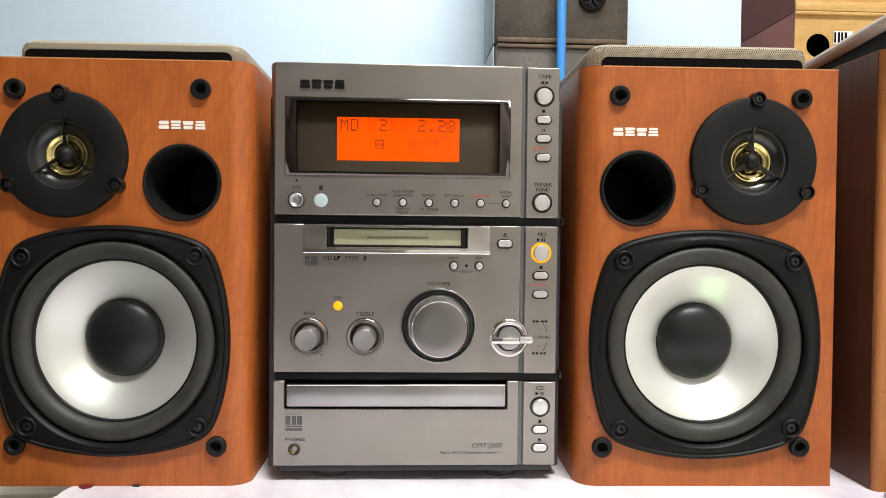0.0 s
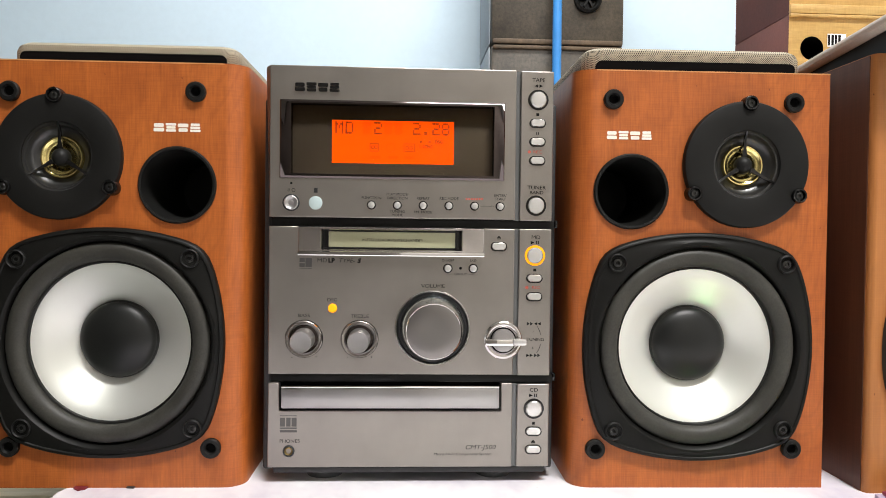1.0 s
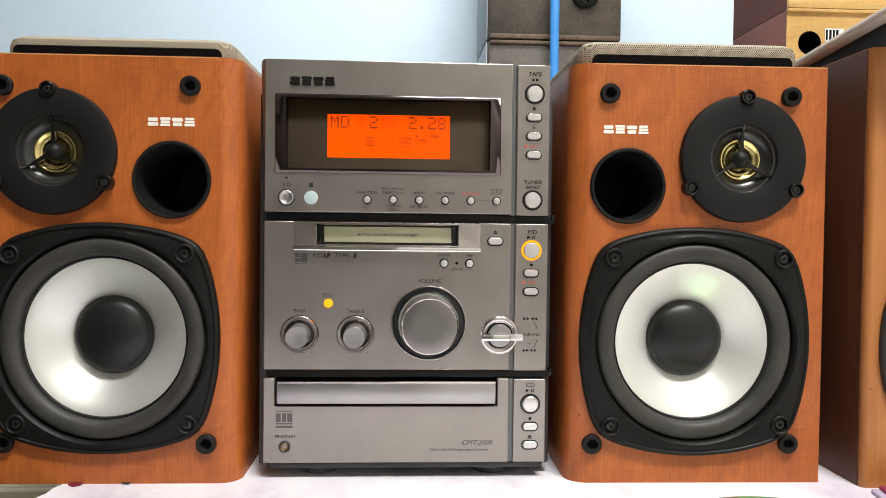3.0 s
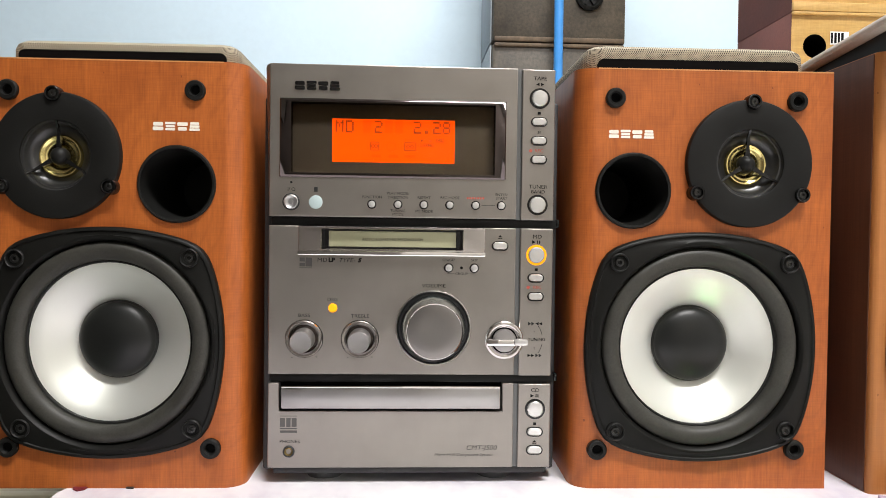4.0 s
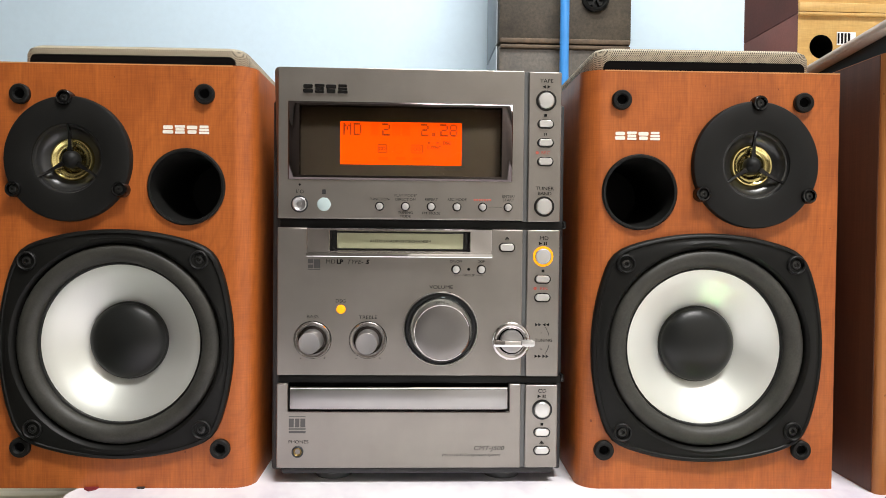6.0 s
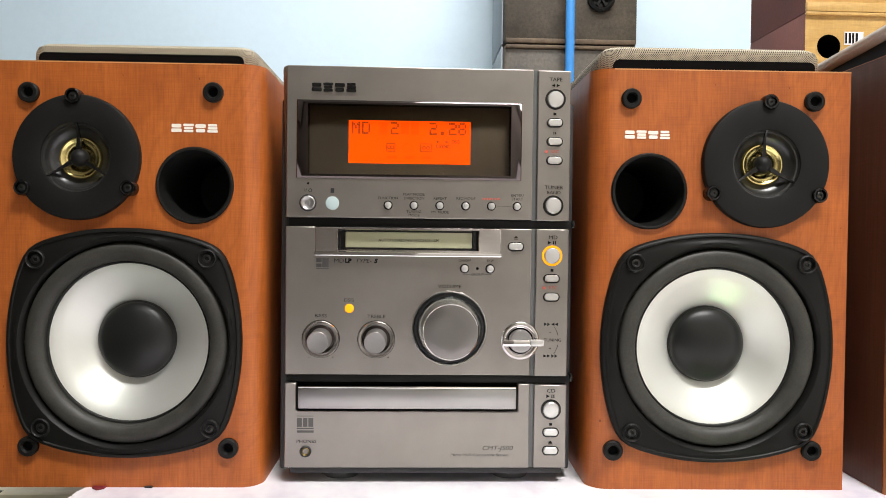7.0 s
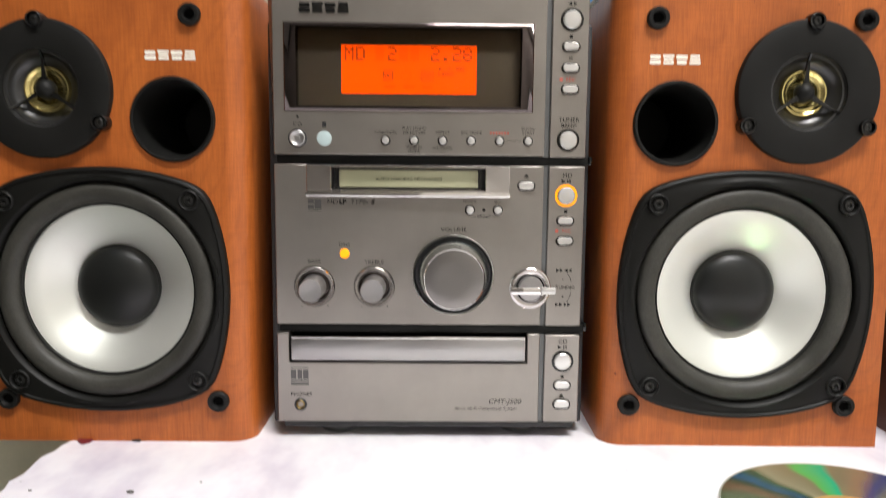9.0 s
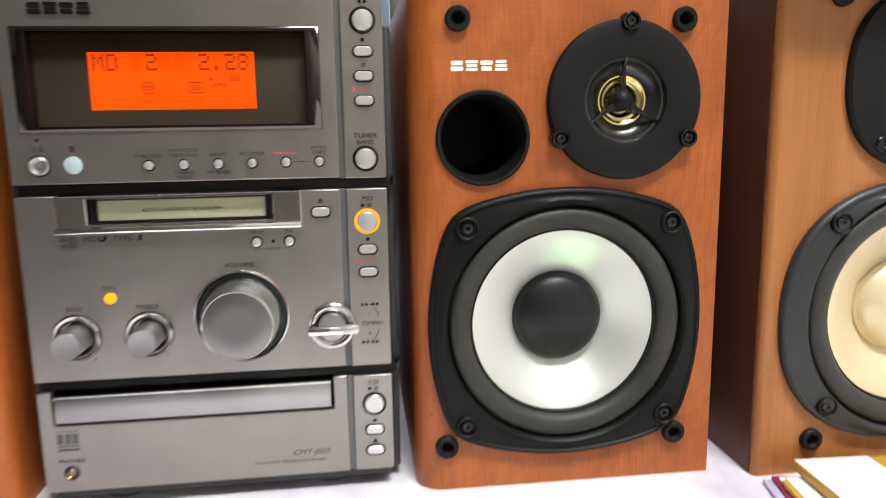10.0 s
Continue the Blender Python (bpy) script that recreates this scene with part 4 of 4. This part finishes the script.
    lettering("BAND", 0.0764, 0.1769, 0.0020, INK, c, wide=1.1)

    # disc slot
    part("slot_bezel", stacked([[(x, y, z) for x, z in rect(*r)] for r, y in (((-0.0690, 0.0442, 0.1390, 0.1543), 0.0003), ((-0.0690, 0.0442, 0.1390, 0.1543), -0.0005), ((-0.0686, 0.0438, 0.1393, 0.1540), -0.0008),
         ((-0.0556, 0.0310, 0.1404, 0.1530), -0.0006), ((-0.0551, 0.0305, 0.1408, 0.1527), 0.0000), ((-0.0548, 0.0302, 0.1410, 0.1526), 0.0075))]), PALE_CHROME, middle, "polished chrome slot bezel")
    part("slot_lip", box(-0.0692, 0.0444, -0.0042, 0.0004, 0.1368, 0.1396, 0.0008), CHROME, middle, "polished chrome lip")
    flap = part("slot_flap", box(-0.0512, 0.0268, 0.0035, 0.0060, 0.1420, 0.1516, 0.0006), FLAP, middle, "pale olive slot flap")
    lettering("AUTO LOADING MECHANISM", -0.0122, 0.1466, 0.0017, INK, flap, 0.0034, wide=1.15)
    part("slot_edge", box(-0.0537, -0.0516, 0.0030, 0.0060, 0.1418, 0.1520), BLACK_GLOSS, middle)
    part("slot_edge", box(0.0272, 0.0292, 0.0030, 0.0060, 0.1418, 0.1520), BLACK_GLOSS, middle)
    button_pill(0.0535, 0.1437, 0.0088, 0.0044, middle)
    eject(0.0535, 0.1489, middle, INK)
    mark(rect(-0.0682, -0.0608, 0.1288, 0.1292), INK_PALE, middle)
    for a, b, e, g in ((-0.0682, -0.0650, 0.1328, 0.1352), (-0.0646, -0.0608, 0.1298, 0.1352), (-0.0682, -0.0650, 0.1298, 0.1320)):
        mark(rect(a, b, e, g), INK_PALE, middle, name="emblem")
    lettering("MD", -0.0545, 0.1338, 0.0025, INK_GREY, middle, wide=1.15)
    lettering("LP", -0.0489, 0.1338, 0.0025, INK, middle, bold=0.00018, wide=1.1)
    lettering("TYPE-", -0.0398, 0.1338, 0.0025, INK_GREY, middle, shear=0.25, wide=1.1)
    lettering("S", -0.0323, 0.1338, 0.0025, INK, middle, shear=0.25, bold=0.00018, wide=1.1)
    for x in (0.0222, 0.0378):
        button_round(x, 0.1298, 0.0023, middle, proud=0.0022)
    part("indicator", lathe([(0.0009, 0.0002), (0.0009, -0.0002), (0, -0.0002)], 0.0300, 0.1299, 14), INK, middle)
    lettering("ON/OFF", 0.0222, 0.1346, 0.0015, INK_GREY, middle)
    lettering("SKIP", 0.0378, 0.1346, 0.0015, INK_GREY, middle)
    lettering("GROUP", 0.0300, 0.1262, 0.0016, INK_GREY, middle)
    mark(rect(0.0210, 0.0255, 0.1262, 0.1264), INK_GREY, middle)
    mark(rect(0.0345, 0.0388, 0.1262, 0.1264), INK_GREY, middle)
    part("indicator_lamp", lathe([(0.0028, 0.0003), (0.0027, -0.0008), (0.0020, -0.0015), (0, -0.0018)], -0.0480, 0.1048, 28), LED, middle, "lit amber indicator lamp")
    lettering("DSG", -0.0482, 0.1098, 0.0020, INK_GREY, middle, wide=1.15)
    dial(-0.0651, 0.0860, 0.0112, 0.0065, 0.0155, middle, "bass_knob")
    dial(-0.0314, 0.0860, 0.0112, 0.0065, 0.0155, middle, "treble_knob")
    volume_dial(0.0132, 0.0932, middle)
    lettering("BASS", -0.0652, 0.1001, 0.0021, INK_GREY, middle, wide=1.15)
    lettering("TREBLE", -0.0314, 0.0999, 0.0021, INK_GREY, middle, wide=1.15)
    lettering("VOLUME", 0.0132, 0.1187, 0.0022, INK, middle, wide=1.2)
    for x in (-0.0651, -0.0314):
        lettering("-", x - 0.0072, 0.0748, 0.0020, INK_GREY, middle)
        lettering("+", x + 0.0074, 0.0748, 0.0020, INK_GREY, middle)
    tuning_dial(0.0568, 0.0858, middle)

    c = cols[1]
    lettering("MD", 0.0764, 0.1494, 0.0023, INK, c, wide=1.15)
    play_pause(0.0758, 0.1462, c, INK)
    button_round(0.0760, 0.1382, 0.0050, c, ring=RING_LED, label="round button with a lit amber ring")
    for z in (0.1243, 0.1129):
        button_pill(0.0758, z, 0.0088, 0.0043, c)
    mark(rect(0.0751, 0.0769, 0.1284, 0.1301), INK, c)
    part("red_dot", lathe([(0.0010, 0.0004), (0.0010, -0.0001), (0, -0.0001)], 0.0712, 0.1184, 16), INK_RED, c)
    lettering("REC", 0.0768, 0.1184, 0.0018, INK_RED, c, wide=1.1)
    for z, way in ((0.0960, -1), (0.0764, 1)):
        for x in (0.0770, 0.0792) if way < 0 else (0.0724, 0.0746):
            mark(triangle(x, z, 0.0010, way), INK, c)
        for x in (0.0724, 0.0744) if way < 0 else (0.0772, 0.0792):
            mark([(x - 0.0009, z - 0.0010), (x - 0.0006, z - 0.0010), (x + 0.0009, z), (x - 0.0006, z + 0.0010), (x - 0.0009, z + 0.0010)], INK_GREY, c)
    lettering("TUNING", 0.0769, 0.0862, 0.0019, INK, c, wide=1.05)
    lettering("-", 0.0754, 0.0912, 0.0022, INK, c)
    lettering("+", 0.0754, 0.0808, 0.0022, INK, c)
    bm = bmesh.new()
    arc = [(0.0662 + 0.0142 * math.cos(radians(a)), 0.0862 + 0.0142 * math.sin(radians(a))) for a in list(range(-36, -11, 4)) + list(range(12, 37, 4))]
    for i, ((xa, za), (xb, zb)) in enumerate(zip(arc, arc[1:])):
        if i != 6:
            prism([(xa, za), (xa + 0.0003, za), (xb + 0.0003, zb), (xb, zb)], -0.0001, 0.0003, bm)
    part("symbol", bm, INK_GREY, c)

    # disc tray
    part("tray_recess", box(-0.0798, 0.0558, 0.0050, 0.0064, 0.0420, 0.0589), HOLE, lower)
    part("tray_front", box(-0.0785, 0.0548, -0.0022, 0.0050, 0.0436, 0.0560, 0.0009), KNOB, lower, "smooth silver disc tray front")
    part("tray_edge", box(-0.0785, 0.0548, -0.0016, 0.0050, 0.0560, 0.0574, 0.0004), CHROME, lower, "polished chrome tray edge")
    for a, b, e, g in ((-0.0792, -0.0690, 0.0386, 0.0390), (-0.0792, -0.0762, 0.0322, 0.0376), (-0.0754, -0.0728, 0.0322, 0.0376), (-0.0722, -0.0692, 0.0322, 0.0376), (-0.0792, -0.0690, 0.0308, 0.0316), (-0.0792, -0.0690, 0.0286, 0.0300)):
        mark(rect(a, b, e, g), INK_PALE, lower, name="emblem")
    lettering("PHONES", -0.0733, 0.0232, 0.0020, INK, lower, wide=1.15)
    jack = part("headphone_socket", lathe([(0.0036, 0.0002), (0.0036, -0.0008), (0.0031, -0.0013), (0.0026, -0.0010)], -0.0738, 0.0172, 32), CASE, lower, "black headphone socket with a brass ring")
    part("socket_ring", lathe([(0.0027, -0.0008), (0.0022, -0.0014), (0.0017, -0.0008), (0.0016, 0.0012)], -0.0738, 0.0172, 28), DULL_BRASS, jack)
    part("socket_hole", lathe([(0.0017, -0.0004), (0.0016, 0.0050), (0, 0.0050)], -0.0738, 0.0172, 20), HOLE, jack)
    lettering("CMT-J500", 0.0435, 0.0192, 0.0028, INK_GREY, lower, shear=0.25, wide=1.15)
    lettering("Micro Hi-Fi Component System", 0.0326, 0.0150, 0.0017, INK_GREY, lower, shear=0.25, wide=1.15)
    c = cols[2]
    lettering("CD", 0.0765, 0.0548, 0.0023, INK, c, wide=1.15)
    play_pause(0.0762, 0.0515, c, INK)
    button_round(0.0766, 0.0432, 0.0050, c)
    mark(rect(0.0757, 0.0774, 0.0333, 0.0349), INK, c)
    for z in (0.0293, 0.0180):
        button_pill(0.0765, z, 0.0090, 0.0045, c)
    eject(0.0765, 0.0226, c, INK)


stereo()


# ---- things on the table ----
def disc(at):
    ob = empty("compact_disc", at, "shiny recordable compact disc lying on the white table", "disc")

    def flat_ring(r0, r1, z0, z1):
        bm = lathe([(r0, z0), (r0, z1), (r1, z1), (r1, z0), (r0, z0)], 0, 0, 96)
        bm.transform(Matrix.Rotation(radians(90), 4, "X"))
        return bm
    # rainbow reflection is painted on this face
    part("data_side", flat_ring(0.0215, 0.0590, 0.0003, 0.0013), DISC_RAINBOW_PAINT, ob, "greenish mirror face with painted rainbow bands")
    part("hub", flat_ring(0.0105, 0.0215, 0.0003, 0.0012), DISC_HUB, ob, "amber clear hub")
    part("hub_edge", flat_ring(0.0075, 0.0105, 0.0003, 0.0012), DISC_CLEAR, ob)
    part("rim", flat_ring(0.0590, 0.0600, 0.0003, 0.0012), DISC_RIM, ob, "clear plastic rim")


disc(Matrix.Translation((0.1960, -0.0970, 0.0002)))


def cases():
    """Flat disc cases and cards in a loose heap before the beech loudspeaker."""
    def at(x, y, z, turn):
        return Matrix.Translation((x, y, z)) @ Matrix.Rotation(radians(turn), 4, "Z")
    ob = empty("disc_case", at(0.2812, -0.0290, 0.0, -11.5), "magenta edged disc case with a white card", "disc case", "heap of disc cases")
    part("tray", box(0.0, 0.072, -0.070, 0.0, 0.0003, 0.0042, 0.0006), MAGENTA, ob, "magenta plastic tray")
    part("lid", box(-0.0045, -0.0002, -0.068, -0.001, 0.0003, 0.0026, 0.0004), LILAC, ob, "clear lilac edge")
    part("card", box(0.0026, 0.070, -0.067, -0.003, 0.0043, 0.0047), PAPER, ob, "white card insert")
    ob = empty("disc_case", at(0.2800, -0.0400, 0.0048, -8.5), "slim disc case with a gold edge", "disc case", "heap of disc cases")
    part("tray", box(0.0, 0.0034, -0.076, 0.0, 0.0, 0.0026, 0.0005), GOLD_CARD, ob, "gold plastic edge")
    part("card", box(0.0036, 0.070, -0.075, 0.004, 0.0, 0.0020), PAPER, ob, "white card insert")
    ob = empty("disc_case", at(0.2918, -0.0305, 0.0075, -3.0), "gold edged box with a handwritten white card on top", "disc case", "heap of disc cases")
    part("tray", box(0.0, 0.075, -0.072, 0.0, 0.0, 0.0052, 0.0007), GOLD_CARD, ob, "gold card box")
    card = part("card", box(0.0006, 0.0405, -0.071, -0.0006, 0.0053, 0.0056), PAPER, ob, "white card with faint writing")
    rng = random.Random(8)
    for i in range(11):
        y = -0.005 - 0.0058 * i
        x = 0.004 + rng.uniform(0, 0.002)
        while x < 0.036:
            w = rng.uniform(0.0008, 0.003)
            part("writing", box(x, x + w, y - 0.00022, y + rng.uniform(-0.0001, 0.0001), 0.0056, 0.00563), INK_PALE if i % 5 else INK_RED, card)
            x += w + rng.uniform(0.0008, 0.0028)


cases()

def scrap(name, pts, material, label):
    bm = bmesh.new()
    stacked([[(x, y, 0.0002) for x, y in pts], [(x, y, 0.0010) for x, y in pts]], bm)
    bm.faces.new([v for v in bm.verts if v.co.z < 0.0005])
    thing(name, bm, material, label, "scrap")


scrap("paper_scrap", [(-0.2000, 0.010), (-0.1990, -0.0075), (-0.1950, -0.0110), (-0.1915, -0.0085), (-0.1905, 0.010)], MAROON, "torn dark red paper scrap sticking out under the loudspeaker")
scrap("tape_scrap", [(-0.1690, 0.010), (-0.1685, -0.0065), (-0.1640, -0.0072), (-0.1632, 0.010)], CASE, "small dark scrap sticking out under the loudspeaker")
for x, y, s in ((-0.1430, -0.0720, 1.0), (-0.1920, -0.0700, 0.5), (-0.1130, -0.0600, 0.35)):
    bm = lathe([(0.0, -0.0012), (0.0018, -0.0004), (0.0014, 0.0006), (0, 0.0009)], 0, 0, 8)
    bm.transform(Matrix.Diagonal((1.1 * s, 0.9 * s, 0.45 * s, 1)))
    thing("crumb", bm, CRUMB, "small grey crumb on the white table", "crumb", Matrix.Translation((x, y, 0.0008 * s)), "crumbs")


# ---- behind the table ----
def worn_cabinet(name_label, x0, x1, z0, z1, cup):
    ob = thing("speaker_cabinet", box(x0, x1, 1.0, 1.20, z0, z1, 0.008), DARK_BOARD, name_label, "loudspeaker cabinet", group="stacked worn cabinets")
    part("side_panel", box(x0 - 0.003, x0 - 0.0002, 1.010, 1.195, z0 + 0.002, z1 - 0.002, 0.001), PALE_SIDE, ob, "pale grey side board")
    part("edge_trim", box(x0 + 0.004, x1 - 0.004, 0.9955, 1.004, z0 + 0.0012, z0 + 0.011, 0.002) if cup else box(x0 + 0.004, x1 - 0.004, 0.9955, 1.004, z1 - 0.008, z1 - 0.0005, 0.002), WORN_EDGE, ob, "worn brown edge")
    if cup:
        cx, cz = 0.349, 0.621
        ring = part("recessed_cup", lathe([(0.027, 1.0005), (0.027, 0.993), (0.022, 0.991), (0.018, 0.996), (0.017, 0.999), (0, 0.9995)], cx, cz, 36), BLACK, ob, "round black cup")
        for a in (0, 60, 120):
            bm = box(-0.017, 0.017, 0.9925, 0.9985, -0.002, 0.002)
            bm.transform(Matrix.Translation((cx, 0, cz)) @ Matrix.Rotation(radians(a), 4, "Y"))
            part("cup_rib", bm, BLACK, ring)
    return ob


worn_cabinet("worn dark brown wooden cabinet standing on the floor", 0.158, 0.423, Z0, 0.5285, False)
worn_cabinet("worn dark brown wooden cabinet with a round cup", 0.158, 0.423, 0.5295, 0.94, True)
bm = bmesh.new()
bmesh.ops.create_cone(bm, cap_ends=True, segments=24, radius1=0.0088, radius2=0.0088, depth=Z1 - Z0 - 0.002, matrix=Matrix.Translation((0.282, 0.965, (Z0 + Z1) / 2)))
thing("blue_pipe", bm, PIPE, "upright bright blue plastic pipe before the cabinets", "pipe")


def yellow_cabinet(z0, z1, holed):
    x0, x1, y0, y1 = 0.4955, 0.80, 0.50, 0.66
    ob = empty("speaker_cabinet", Matrix.Identity(4), "yellow wooden cabinet with red brown sides, on the table" if holed else "yellow wooden cabinet stacked on another", "loudspeaker cabinet", "stacked yellow cabinets")
    port = [(0.527, 0.405, 0.0155)] if holed else []
    part("front", holed_face(rect(x0, x1, z0, z1), port, y0), YELLOW_WOOD, ob, "yellow plywood front")
    part("side_panel", box(x0, x0 + 0.010, y0 + 0.0005, y1, z0, z1, 0.001), RED_BOARD, ob, "red brown side board")
    part("side_panel", box(x1 - 0.010, x1, y0 + 0.0005, y1, z0, z1, 0.001), RED_BOARD, ob, "red brown side board")
    part("top_board", box(x0 + 0.0102, x1 - 0.0102, y0 + 0.0005, y1, z1 - 0.01, z1), YELLOW_WOOD, ob)
    part("bottom_board", box(x0 + 0.0102, x1 - 0.0102, y0 + 0.0005, y1, z0, z0 + 0.01), YELLOW_WOOD, ob)
    part("back_board", box(x0 + 0.0102, x1 - 0.0102, y1 - 0.01, y1 - 0.0005, z0 + 0.0102, z1 - 0.0102), YELLOW_WOOD, ob)
    part("front_rail", box(x0 - 0.001, x1 + 0.001, y0 - 0.006, y0 - 0.0004, z1 - 0.004, z1, 0.001) if holed else box(x0 - 0.001, x1 + 0.001, y0 - 0.006, y0 - 0.0004, z0, z0 + 0.012, 0.001), YELLOW_WOOD, ob)
    if holed:
        part("port_tube", lathe([(0.0155, 0.4998), (0.0150, 0.56), (0, 0.56)], 0.527, 0.405, 32), HOLE, ob)
        tag = part("paper_label", box(0.5475, 0.5725, 0.4990, 0.4997, 0.4075, 0.4245), PAPER, ob, "white printed label")
        rng = random.Random(3)
        for i in range(4):
            a = 0.5482 + 0.0046 * i
            part("label_bar", box(a, a + rng.uniform(0.0020, 0.0038), 0.4985, 0.4989, 0.4092, 0.4228), INK, tag)


yellow_cabinet(0.0, 0.4485, True)
yellow_cabinet(0.4490, 0.80, False)


# ---- beside and below the table end ----
def side_cupboard():
    """A low cream cupboard with a grey panel door beyond the table end."""
    ob = empty("cupboard", Matrix.Translation((0, 0, Z0)), "low cream cupboard with grey green panel door", "cupboard")
    top = 0.70
    part("body", box(-0.75, -0.10, 0.135, 0.50, 0.0, top, 0.002), CREAM_BOARD, ob, "cream painted body")
    part("door", box(-0.60, -0.3395, 0.126, 0.1345, 0.02, top - 0.005, 0.001), GREY_GLASS, ob, "grey green panel door")
    part("post", box(-0.3385, -0.3290, 0.120, 0.1345, 0.0, top, 0.001), CASE, ob, "dark upright strip")
    part("side_panel", box(-0.3280, -0.16, 0.124, 0.1345, 0.0, top, 0.001), CREAM_BOARD, ob)


side_cupboard()


def wall_shelf():
    """A white open rack at the side, seen past the loudspeaker."""
    ob = empty("rack", Matrix.Translation((0, 0, -0.05)), "white open rack standing on the cupboard", "rack")
    for z in (0.0, 0.0900, 0.2600):
        part("shelf", box(-0.74, -0.44, 0.35, 0.49, z, z + 0.02, 0.001), CREAM_BOARD, ob, "white shelf board")
    part("back", box(-0.74, -0.44, 0.4905, 0.4985, 0.0, 0.28), CREAM_BOARD, ob)
    for a in (-0.745, -0.4395):
        part("upright", box(a, a + 0.004, 0.352, 0.498, 0.0, 0.28), CREAM_BOARD, ob)
    thing("red_box", box(-0.50, -0.4520, 0.352, 0.42, 0.0602, 0.1080, 0.001), RED_SCRAP, "small bright red box on the white rack", "box")
    thing("green_box", box(-0.56, -0.5020, 0.36, 0.43, 0.0602, 0.1600, 0.001), speckled("green_card", (0.10, 0.45, 0.16), 0.5), "small green box on the white rack", "box")


wall_shelf()
